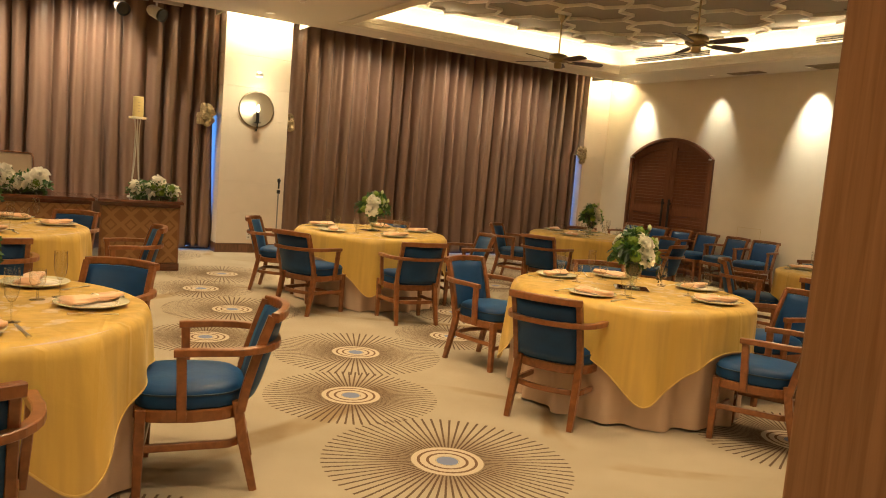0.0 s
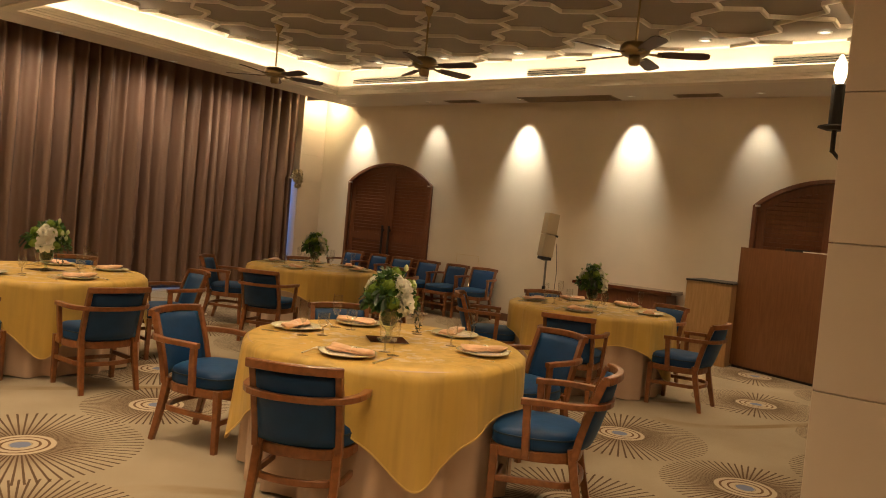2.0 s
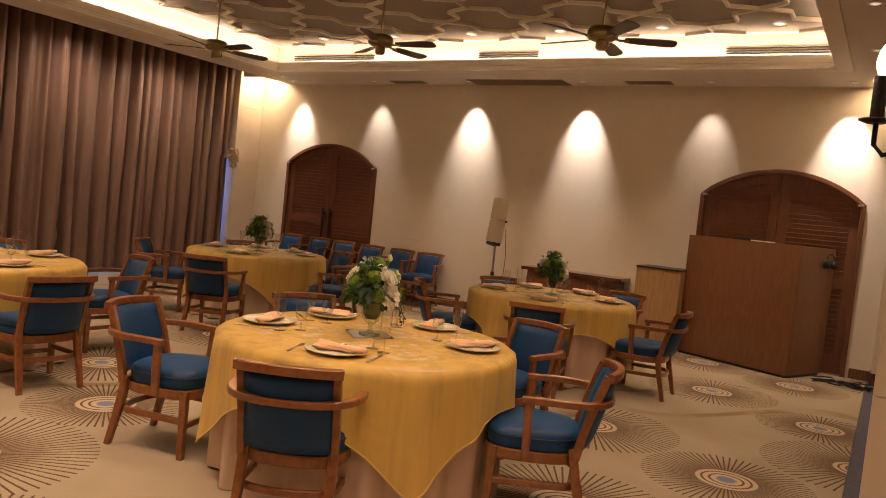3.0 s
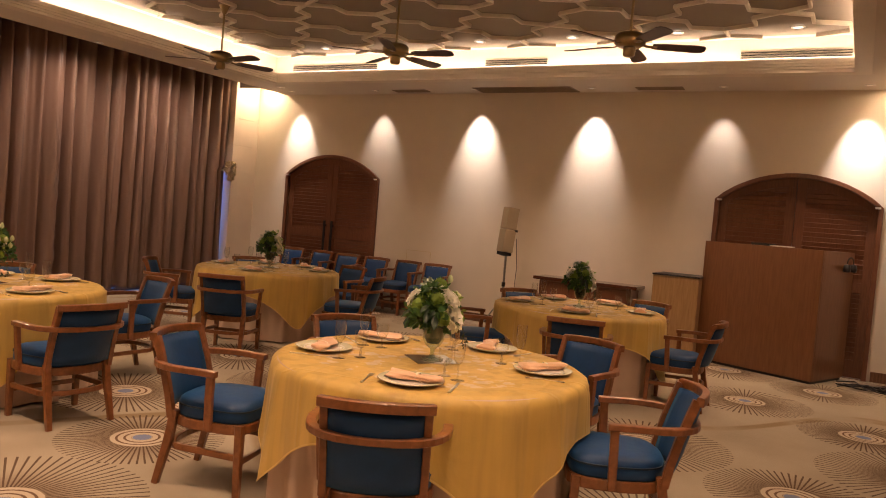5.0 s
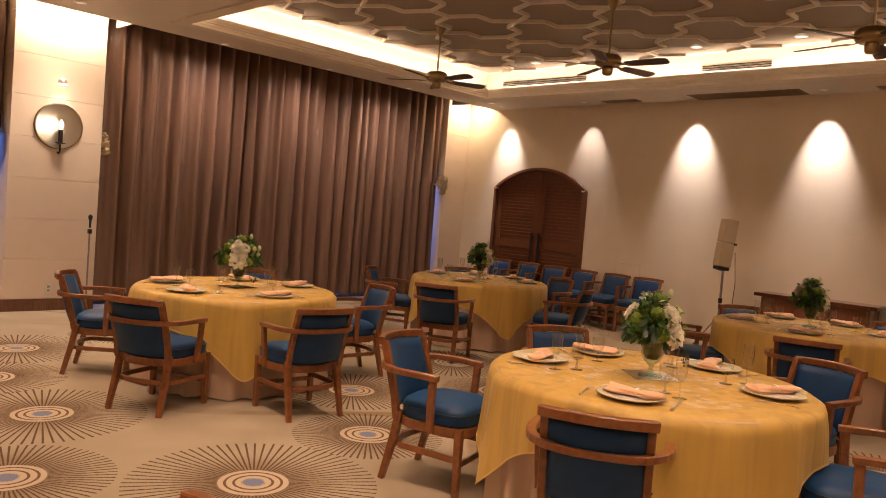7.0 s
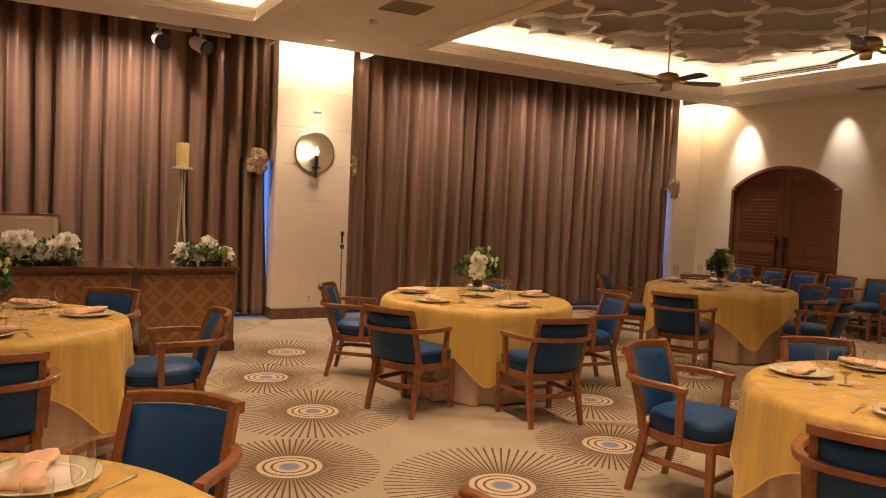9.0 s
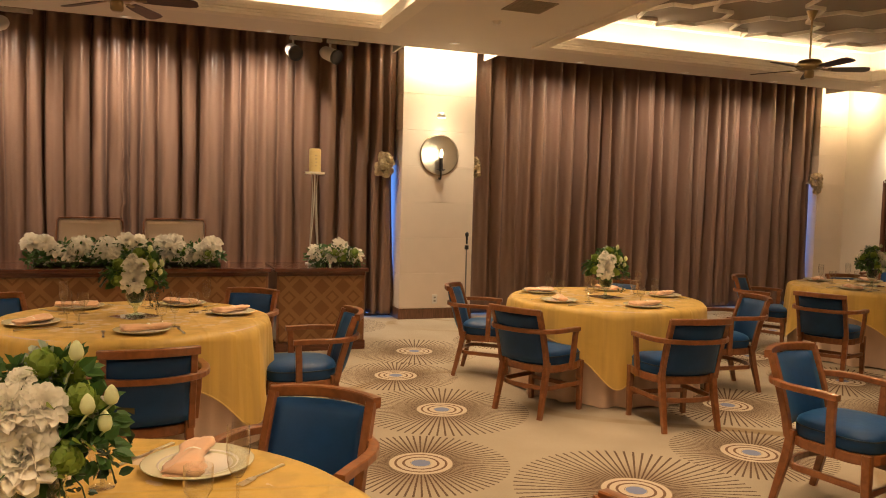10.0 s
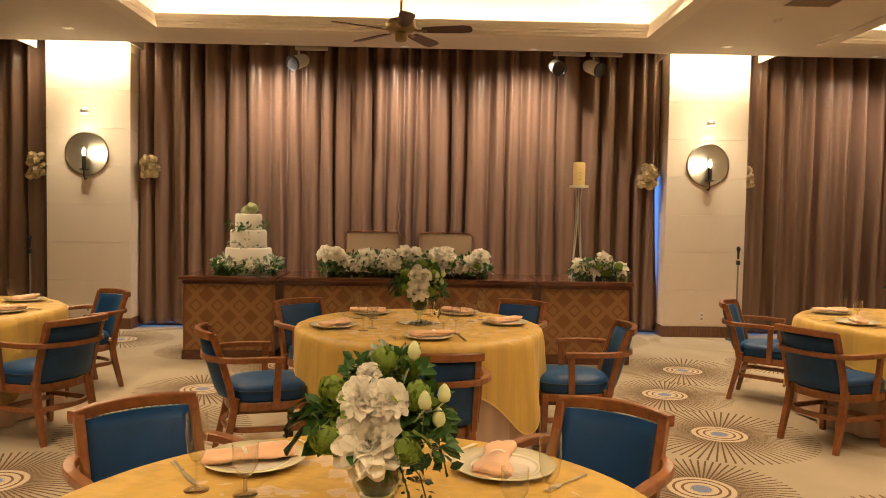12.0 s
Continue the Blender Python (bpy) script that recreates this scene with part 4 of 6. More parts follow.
ceiling_vent(10.72, 6.45, 0.34, 1.45, 10, "brown slatted return-air grille in the ceiling")
ceiling_vent(3.73, 8.77, 0.36, 0.36, 10, "square slatted air grille in the ceiling")
ceiling_vent(8.7, 1.68, 2.3, 0.15, 3, "long dark linear air diffuser in the ceiling")
ceiling_vent(10.72, 8.35, 0.14, 0.55, 4, "short slatted air grille in the ceiling")
ceiling_vent(10.72, 4.55, 0.14, 0.55, 4, "short slatted air grille in the ceiling")
# dark linear slots in the upstand of the east coffer
for y0, y1 in ((2.35, 3.5), (5.9, 6.8), (8.6, 10.2)):
    g = thing("linear_diffuser", (COFFERS[1][1] + 0.255, (y0 + y1) / 2, 3.635), 0, "thin dark linear air slots in the coffer side", "diffuser", "coffer slots")
    for dz in (0.0, 0.03, 0.06):
        part("slot", box(-0.004, 0.012, -(y1 - y0) / 2, (y1 - y0) / 2, dz, dz + 0.010), M_SLOT, g)


def detector(x, y):
    d = thing("smoke_detector", (x, y, CEIL), 0, "small white dome smoke detector", "smoke detector")
    part("base", lathe([(0.0, 0.0), (0.05, 0.0), (0.05, -0.012), (0.0, -0.012)], 20), M_PLASTIC, d)
    part("dome", lathe([(0.036, -0.012), (0.032, -0.028), (0.0, -0.036)], 18), M_PLASTIC, d, smooth=True)


detector(3.69, 9.46)


def track_spot(x, aim):
    s = thing("track_spotlight", (x, 11.22, CEIL + 0.29), 0, "grey-white spotlight hung from a short ceiling track", "spotlight", "track spotlights")
    part("track", box(-0.04, 0.34, -0.03, 0.03, -0.31, -0.27, 0.005), M_SPOTBODY, s)
    part("hanger", box(0.05, 0.07, -0.012, 0.012, -0.27, 0.0), M_SPOTBODY, s)
    part("stem", tube([(0.0, 0, -0.30), (0.0, 0, -0.40)], 0.014), M_SPOTBODY, s)
    rot = Matrix.Translation((0, -0.02, -0.45)) @ Matrix.Rotation(radians(aim), 4, "Z") @ Matrix.Rotation(radians(112), 4, "X")
    bm = lathe([(0.0, -0.13), (0.055, -0.13), (0.075, -0.09), (0.08, 0.0), (0.085, 0.11), (0.078, 0.115), (0.07, 0.06)], 22)
    bmesh.ops.transform(bm, matrix=rot, verts=bm.verts[:])
    body = part("housing", bm, M_SPOTBODY, s, smooth=True)
    bm = lathe([(0.0, 0.085), (0.087, 0.085), (0.088, 0.118), (0.078, 0.118), (0.070, 0.108), (0.0, 0.106)], 20)
    bmesh.ops.transform(bm, matrix=rot, verts=bm.verts[:])
    part("lens", bm, M_BLACK, body, "dark lens")


track_spot(-1.20, -35)
track_spot(1.86, 8)
track_spot(2.30, 38)


# ---------------------------------------------------------------- chairs
def make_chair():
    ch = thing("dining_chair", (0, 0, 0), 0, "wooden armchair with blue velvet seat and back", "chair", "dining chairs")
    # seat cushion: wider in front, rounded behind, crowned on top
    bm = bmesh.new()
    out = []
    for k in range(28):
        a = 2 * math.pi * k / 28
        c, s = math.cos(a), math.sin(a)
        e = 0.45 if s > 0 else 0.75
        x = math.copysign(abs(c) ** e, c) * (0.245 if s > 0 else 0.235)
        y = math.copysign(abs(s) ** e, s) * (0.245 if s > 0 else 0.215) + 0.01
        out.append((x, y))
    rings = [(0.97, 0.375), (1.0, 0.385), (1.0, 0.435), (0.97, 0.458), (0.85, 0.474), (0.5, 0.486), (0.0, 0.489)]
    prev = None
    for f, z in rings:
        ring = [bm.verts.new((x * f, y * f, z)) for x, y in out] if f else [bm.verts.new((0, 0.0, z))]
        if prev:
            for k in range(28):
                q = [prev[k], prev[(k + 1) % 28], ring[(k + 1) % len(ring)], ring[k % len(ring)]]
                q = list(dict.fromkeys(q))
                bm.faces.new(q)
        else:
            bm.faces.new(ring[::-1])
        prev = ring
    seat = part("seat", bm, M_VELVET, ch, smooth=True)
    part("piping", sweep([(x * 1.0, y * 1.0, 0.437) for x, y in out], 0.008, 0.008, closed=True), M_PIPE, seat)
    # frame under the seat
    part("seat_frame", sweep([(x * 0.985, y * 0.985, 0.350) for x, y in out], 0.026, 0.052, closed=True), M_CHAIR, ch)
    for sx in (-1, 1):
        part("leg", sweep([(sx * 0.222, 0.218, 0.375), (sx * 0.222, 0.222, 0.0)], 0.044, 0.044, up=(0, 1, 0), taper=[1, 0.78]), M_CHAIR, ch)
        part("leg", sweep([(sx * 0.195, -0.170, 0.40), (sx * 0.198, -0.195, 0.25), (sx * 0.205, -0.255, 0.0)], 0.042, 0.044, up=(0, 1, 0), taper=[1, 1, 0.78]), M_CHAIR, ch)
        # stile of the back
        pts = [(sx * 0.205, -0.185 - 0.12 * ((z - 0.36) / 0.43) ** 1.3, z) for z in (0.36, 0.47, 0.58, 0.69, 0.775)]
        part("stile", sweep(pts, 0.034, 0.040, up=(0, 1, 0)), M_CHAIR, ch)
        part("arm_post", sweep([(sx * 0.252, 0.055, 0.335), (sx * 0.268, 0.06, 0.50), (sx * 0.275, 0.065, 0.622)], 0.030, 0.040, up=(0, 1, 0)), M_CHAIR, ch)
    # upholstered panel between the stiles
    bm = bmesh.new()
    nx, nz = 10, 8
    for face in (0, 1):
        grid = []
        for j in range(nz + 1):
            z = 0.40 + (0.752 - 0.40) * j / nz
            yb = -0.185 - 0.12 * ((z - 0.36) / 0.43) ** 1.3
            row = []
            for i in range(nx + 1):
                x = -0.192 + 0.384 * i / nx
                u, v = i / nx * 2 - 1, j / nz * 2 - 1
                puff = 0.016 * (1 - u ** 4) * (1 - v ** 4) + 0.008
                y = yb - 0.060 * (1 - (x / 0.205) ** 2) + (puff if face == 0 else -puff)
                row.append(bm.verts.new((x, y, z)))
            grid.append(row)
        for j in range(nz):
            for i in range(nx):
                bm.faces.new((grid[j][i], grid[j][i + 1], grid[j + 1][i + 1], grid[j + 1][i]))
        if face == 0:
            first = grid
    rim = lambda g: [g[0][i] for i in range(nx + 1)] + [g[j][nx] for j in range(1, nz + 1)] + [g[nz][i] for i in range(nx - 1, -1, -1)] + [g[j][0] for j in range(nz - 1, 0, -1)]
    ra, rb = rim(first), rim(grid)
    for k in range(len(ra)):
        j = (k + 1) % len(ra)
        bm.faces.new((ra[k], ra[j], rb[j], rb[k]))
    part("backrest", bm, M_VELVET, ch, smooth=True)
    # top rail
    pts = []
    for k in range(13):
        x = -0.225 + 0.45 * k / 12
        pts.append((x, -0.308 - 0.062 * (1 - (x / 0.225) ** 2), 0.772 + 0.006 * (1 - (x / 0.225) ** 2)))
    part("top_rail", sweep(pts, 0.036, 0.042), M_CHAIR, ch)
    # arms: one bent bar right round the back
    pts = [(-0.277, 0.095, 0.630), (-0.280, 0.0, 0.634)]
    for k in range(17):
        a = math.pi + math.pi * k / 16
        c, s = math.cos(a), math.sin(a)
        pts.append((0.285 * math.copysign(abs(c) ** 0.75, c), -0.06 - 0.275 * abs(s) ** 0.8, 0.636))
    pts += [(0.280, 0.0, 0.634), (0.277, 0.095, 0.630)]
    part("arm_rail", sweep(pts, 0.042, 0.032), M_CHAIR, ch)
    # stretchers
    pts = [(-0.222, 0.20, 0.205)]
    for k in range(13):
        a = math.pi + math.pi * k / 12
        pts.append((0.215 * math.cos(a), -0.12 - 0.10 * abs(math.sin(a)), 0.215))
    pts.append((0.222, 0.20, 0.205))
    part("stretcher", sweep(pts, 0.022, 0.032), M_CHAIR, ch)
    part("stretcher", sweep([(-0.21, 0.215, 0.175), (0.21, 0.215, 0.175)], 0.020, 0.030), M_CHAIR, ch)
    return ch


TABLES = {
    "a": (4.23, 4.00, 8), "b": (4.00, 7.68, 20), "c": (7.58, 8.15, 20), "d": (7.85, 4.42, 43),
    "e": (0.31, 7.20, 6), "f": (0.20, 3.87, -11), "g": (-3.15, 7.65, 10),
}
# for each table: (bearing of the chair's back rail, its distance, turn away from the table's middle)
SEATS = {
    "a": [(-162, 1.08, 10), (110, 1.47, -4), (56, 1.42, 0), (-16, 1.50, 0), (-74, 1.32, 6)],
    "b": [(139, 1.44, 8), (-153, 1.34, 0), (-96, 1.38, 0), (-12, 1.35, 0), (55, 1.40, 0)],
    "c": [(-156, 1.46, 0), (-73, 1.36, 0), (124, 1.36, 0), (52, 1.36, 0), (-12, 1.36, 0)],
    "d": [(-164, 1.25, 0), (-89, 1.28, 0), (52, 1.30, 0), (-18, 1.25, 0), (122, 1.34, 0)],
    "e": [(133, 1.48, 0), (56, 1.50, 0), (-160, 1.38, 0), (-3, 1.37, 0), (-85, 1.22, 0)],
    "f": [(131, 1.40, 0), (51, 1.40, 0), (-14, 1.38, 0), (-88, 1.38, 0), (-154, 1.38, 0)],
    "g": [(52, 1.38, 0), (-25, 1.44, 0)],
}
HUB = {"a": (4.18, 3.96), "b": (4.0, 7.6), "c": (7.4, 8.0), "d": (7.75, 4.35), "e": (0.32, 7.12), "f": (0.20, 3.87), "g": (-3.15, 7.60)}   # what the bearings are taken from
RAIL = 0.345   # from the middle of a chair to its top rail

proto = make_chair()
used = False


def put_chair(m, label=None):
    global used
    if used:
        ob = copy_thing(proto, m)
    else:
        proto.matrix_basis = m
        ob, used = proto, True
    if label:
        ob["label"] = label
    return ob


for key, seats in SEATS.items():
    tx, ty = HUB[key]
    for bearing, dist, turn in seats:
        a = radians(bearing)
        face = bearing + 180 + turn
        f = radians(face)
        rx, ry = tx + dist * math.cos(a), ty + dist * math.sin(a)
        put_chair(pose(rx + RAIL * math.cos(f), ry + RAIL * math.sin(f), 0.0, 0, 0, face - 90))
for k, (wy, off) in enumerate(((10.50, 0), (9.94, 0.03), (9.36, 0), (8.79, -0.02), (8.24, 0.02), (7.66, 0))):
    put_chair(pose(10.52 + off, wy, 0, 0, 0, 90 + (3, -4, 2, 0, -3, 5)[k]), "wooden blue velvet armchair lined up against the wall")


# ---------------------------------------------------------------- round tables
R_TAB, H_TAB = 0.80, 0.752


def make_table():
    t = thing("round_table", (0, 0, 0), 0, "round banquet table under a floor-length beige skirt", "table", "round banquet tables")
    part("tabletop", lathe([(0.0, H_TAB - 0.03), (R_TAB - 0.02, H_TAB - 0.03), (R_TAB - 0.01, H_TAB - 0.02), (R_TAB - 0.01, H_TAB - 0.006), (0.0, H_TAB - 0.005)], 48), M_CAB, t)
    for k in range(4):
        a = math.pi / 4 + k * math.pi / 2
        part("leg", tube([(0.45 * math.cos(a), 0.45 * math.sin(a), H_TAB - 0.03), (0.5 * math.cos(a), 0.5 * math.sin(a), 0)], 0.02), M_GREYMETAL, t)
    return t


def make_skirt():
    bm = bmesh.new()
    n = 240
    rows = []
    rng = random.Random(3)
    for r0, z, amp in ((0.02, H_TAB, 0), (R_TAB - 0.04, H_TAB, 0), (R_TAB, H_TAB - 0.006, 0.0), (R_TAB + 0.004, H_TAB - 0.04, 0.003), (R_TAB - 0.01, 0.55, 0.016), (R_TAB - 0.03, 0.30, 0.028), (R_TAB - 0.035, 0.012, 0.038)):
        row = []
        for k in range(n):
            a = 2 * math.pi * k / n
            f = math.sin(17 * a + 0.8 * math.sin(3 * a)) + 0.5 * math.sin(29 * a + 1.0 + math.sin(2 * a))
            r = r0 + amp * f * 0.8
            row.append(bm.verts.new((r * math.cos(a), r * math.sin(a), z + (0.006 * math.sin(9 * a) if z < 0.1 else 0))))
        rows.append(row)
    for a, c in zip(rows, rows[1:]):
        for k in range(n):
            bm.faces.new((a[k], a[(k + 1) % n], c[(k + 1) % n], c[k]))
    ob = part("table_skirt", bm, M_UNDER, None, smooth=True)
    return tagged(ob, "pinkish beige floor-length cloth round a banquet table", "tablecloth", "table skirts")


def make_overlay():
    """A square golden cloth laid over the round top, corners hanging low in folds."""
    bm = bmesh.new()
    n = 384
    lift = 0.004
    centre = bm.verts.new((0, 0, H_TAB + lift))
    rows = []
    for r in (0.2, 0.4, 0.6, 0.74, 0.785):
        rows.append([bm.verts.new((r * math.cos(2 * math.pi * k / n), r * math.sin(2 * math.pi * k / n), H_TAB + lift)) for k in range(n)])
    steps = 14
    for j in range(1, steps + 1):
        row = []
        for k in range(n):
            a = 2 * math.pi * k / n
            c, s = abs(math.cos(a)), abs(math.sin(a))
            reach = 1.05 / (c ** 10 + s ** 10) ** 0.1
            drop = (reach - R_TAB) * j / steps
            corner = max(0.0, (reach - 1.05) / 0.33)
            wave = 0.5 + 0.5 * math.sin(13 * a + 1.7 * math.sin(3 * a) + 0.9 * math.sin(2 * a) + 0.6)
            fine = 0.5 + 0.5 * math.sin(31 * a + 2.6 * math.sin(4 * a) + 2.0 + 2.5 * drop)
            fold = (0.006 + 0.085 * drop) * wave ** 1.6 + (0.001 + 0.005 * drop) * fine ** 2
            fold += 0.055 * drop * corner * (0.5 + 0.5 * math.cos(4 * (a - math.pi / 4) * 3.2))
            bend = min(1.0, drop / 0.035)
            r = R_TAB - 0.015 + 0.032 * math.sin(bend * math.pi / 2) + fold * min(1, drop / 0.08) + 0.006
            z = H_TAB + lift - max(0.0, drop - 0.012) - 0.010 * bend
            row.append(bm.verts.new((r * math.cos(a), r * math.sin(a), z)))
        rows.append(row)
    for k in range(n):
        bm.faces.new((centre, rows[0][k], rows[0][(k + 1) % n]))
    for a, c in zip(rows, rows[1:]):
        for k in range(n):
            bm.faces.new((a[k], c[k], c[(k + 1) % n], a[(k + 1) % n]))
    edge = [v.co.copy() for v in rows[-1]]
    ob = part("tablecloth", bm, M_GOLD, None, smooth=True)
    part("hem", sweep(edge, 0.004, 0.009, closed=True), M_HEM, ob, "fine paler rolled hem")
    return tagged(ob, "square golden organza overlay with corners hanging in folds", "tablecloth", "golden overlays")


def make_plate():
    p = thing("charger_plate", (0, 0, 0), 0, "sage-rimmed porcelain charger plate", "plate", "charger plates")
    part("rim", lathe([(0.095, 0.010), (0.11, 0.013), (0.150, 0.022), (0.153, 0.020), (0.105, 0.004), (0.08, 0.0), (0.0, 0.0)], 44), M_SAGE, p, "sage green rim", True)
    part("well", lathe([(0.0, 0.0085), (0.098, 0.0085), (0.110, 0.0148), (0.108, 0.010)], 40), M_PORC, p, "white centre", True)
    return p


def make_napkin():
    """A napkin folded to a roll that opens at one end, tied round its middle."""
    nk = thing("napkin", (0, 0, 0), 0, "peach satin napkin rolled and tied on its plate", "napkin", "folded napkins")
    bm = bmesh.new()
    rows = []
    for j in range(12):
        y = -0.125 + 0.25 * j / 11
        w = 0.028 + 0.008 * abs(math.sin(j * 0.9)) - 0.012 * math.exp(-((j - 5) / 1.2) ** 2) + 0.012 * (j / 11)
        h = 0.030 - 0.008 * math.exp(-((j - 5) / 1.2) ** 2)
        row = []
        for k in range(26):
            a = 2 * math.pi * k / 26
            q = 1 + 0.20 * math.sin(3 * a + j * 0.30) + 0.17 * (abs(math.sin(4.5 * a + 0.25 * j)) - 0.5)
            row.append(bm.verts.new((w * math.cos(a) * q * 1.15, y + 0.010 * math.sin(2 * a), 0.018 + h * 0.55 * math.sin(a) * q)))
        rows.append(row)
    for a, c in zip(rows, rows[1:]):
        for k in range(26):
            bm.faces.new((a[k], a[(k + 1) % 26], c[(k + 1) % 26], c[k]))
    bm.faces.new(rows[0][::-1])
    bm.faces.new(rows[-1])
    part("roll", bm, M_NAP, nk, smooth=True)
    # the loose folded end, fanned in three layers
    bm = bmesh.new()
    for k in range(3):
        t = 0.10 * k
        pts = [(-0.02, 0.03), (0.02, 0.03), (0.052 - 0.008 * k, 0.135 - 0.02 * k), (-0.03 + 0.012 * k, 0.128 - 0.018 * k)]
        prism([(x * math.cos(t) - y * math.sin(t), x * math.sin(t) + y * math.cos(t)) for x, y in pts], 0.004 + 0.007 * k, 0.008 + 0.007 * k, bm)
    part("folded_end", bm, M_NAP, nk)
    part("tie", lathe([(0.026, -0.006), (0.0275, 0.0), (0.026, 0.006)], 16), M_WHITE, nk, "pale cord").matrix_basis = pose(0, -0.012, 0.019, 90, 0, 0) @ Matrix.Diagonal((1.05, 0.72, 1, 1))
    return nk


def make_flute():
    f = thing("champagne_glass", (0, 0, 0), 0, "clear stemmed champagne glass", "glass", "champagne glasses")
    part("bowl", lathe([(0.0, 0.078), (0.012, 0.080), (0.024, 0.105), (0.029, 0.150), (0.027, 0.208)], 20), M_GLASS, f, smooth=True)
    part("stem", lathe([(0.0045, 0.003), (0.0035, 0.03), (0.004, 0.078)], 10), M_GLASS, f, smooth=True)
    part("foot", lathe([(0.0, 0.0), (0.033, 0.0), (0.033, 0.0015), (0.006, 0.0045), (0.0, 0.005)], 20), M_GLASS, f, smooth=True)
    return f


def make_tumbler():
    t = thing("water_glass", (0, 0, 0), 0, "small clear stemmed water glass", "glass", "water glasses")
    part("bowl", lathe([(0.0, 0.05), (0.018, 0.053), (0.033, 0.08), (0.034, 0.135)], 20), M_GLASS, t, smooth=True)
    part("foot", lathe([(0.0, 0.0), (0.032, 0.0), (0.032, 0.0015), (0.006, 0.005), (0.0045, 0.05), (0.0, 0.05)], 20), M_GLASS, t, smooth=True)
    return t


def make_knife():
    k = thing("table_knife", (0, 0, 0), 0, "polished steel table knife", "cutlery", "cutlery")
    part("handle", sweep([(0, -0.11, 0.004), (0, -0.02, 0.004)], 0.014, 0.007, taper=[1, 0.8]), M_STEEL, k)
    part("blade", prism([(-0.006, -0.02), (0.006, -0.02), (0.009, 0.05), (0.006, 0.10), (-0.003, 0.115), (-0.006, 0.09)], 0.002, 0.004), M_STEEL, k)
    return k


def make_fork():
    k = thing("table_fork", (0, 0, 0), 0, "polished steel table fork", "cutlery", "cutlery")
    part("handle", sweep([(0, -0.10, 0.003), (0, -0.02, 0.005), (0, 0.03, 0.008)], 0.011, 0.005, taper=[1.1, 0.5, 0.6]), M_STEEL, k)
    bm = prism([(-0.010, 0.035), (-0.004, 0.025), (0.004, 0.025), (0.010, 0.035), (0.011, 0.052), (-0.011, 0.052)], 0.006, 0.0085)
    for x in (-0.0095, -0.0032, 0.0032, 0.0095):
        box(x - 0.0016, x + 0.0016, 0.052, 0.092, 0.005, 0.0075, bm=bm)
    part("tines", bm, M_STEEL, k)
    return k


def ruffled_petal(bm, base, along, face, width, length, cup, rng):
    """One thin petal from its base: hollowed across, bent over at the tip, with a wavy rim."""
    along, face = along.normalized(), face.normalized()
    side = along.cross(face).normalized()
    face = side.cross(along)
    rows = []
    a, p = rng.uniform(0, 6), rng.uniform(5, 8)
    for j in range(4):
        v = j / 3
        half = width * (0.35, 0.85, 1.05, 0.86)[j]
        row = []
        for i in range(5):
            u = i / 2 - 1
            wave = 0.09 * length * v * v * math.sin(p * u + a)
            reach = length * (v - 0.22 * u * u * v)
            row.append(bm.verts.new(base + side * (half * u) + along * reach + face * (cup * length * (u * u * 0.45 - v * v * 0.55 + 0.5 * v) + wave)))
        rows.append(row)
    for r0, r1 in zip(rows, rows[1:]):
        for i in range(4):
            bm.faces.new((r0[i], r0[i + 1], r1[i + 1], r1[i])).smooth = True


def peony(bm, c, r, axis, rng, rings=((6, 0.18, 0.66), (8, 0.42, 0.74), (10, 0.66, 0.82), (11, 0.92, 0.88), (12, 1.18, 0.92), (11, 1.46, 0.90))):
    """A full bloom: rings of ruffled petals, closed in the middle and lying wider outwards."""
    c, axis = Vector(c), Vector(axis).normalized()
    t = axis.cross(Vector((0.3, 0.2, 1))).normalized()
    b2 = axis.cross(t)
    for n, lean, size in rings:
        for k in range(n):
            a = 2 * math.pi * (k + rng.uniform(-0.25, 0.25)) / n + lean * 5
            out = t * math.cos(a) + b2 * math.sin(a)
            tilt = lean + rng.uniform(-0.14, 0.14)
            along = axis * math.cos(tilt) + out * math.sin(tilt)
            face = axis * math.sin(tilt) - out * math.cos(tilt)
            ruffled_petal(bm, c - axis * r * 0.35 + out * r * 0.16 * lean, along, face, r * 0.36 * size, r * 1.12 * size * rng.uniform(0.92, 1.08), 0.50, rng)


def leaf_spray(bm, points, size, rng):
    """Pairs of small leaves along a thin hanging stem."""
    pts = [Vector(p) for p in points]
    tube(pts, 0.0018, 5, bm)
    for p, q in zip(pts, pts[1:]):
        for f in (0.15, 0.5, 0.85):
            leaf_cluster(bm, p.lerp(q, f), 0.010, 3, size, rng)


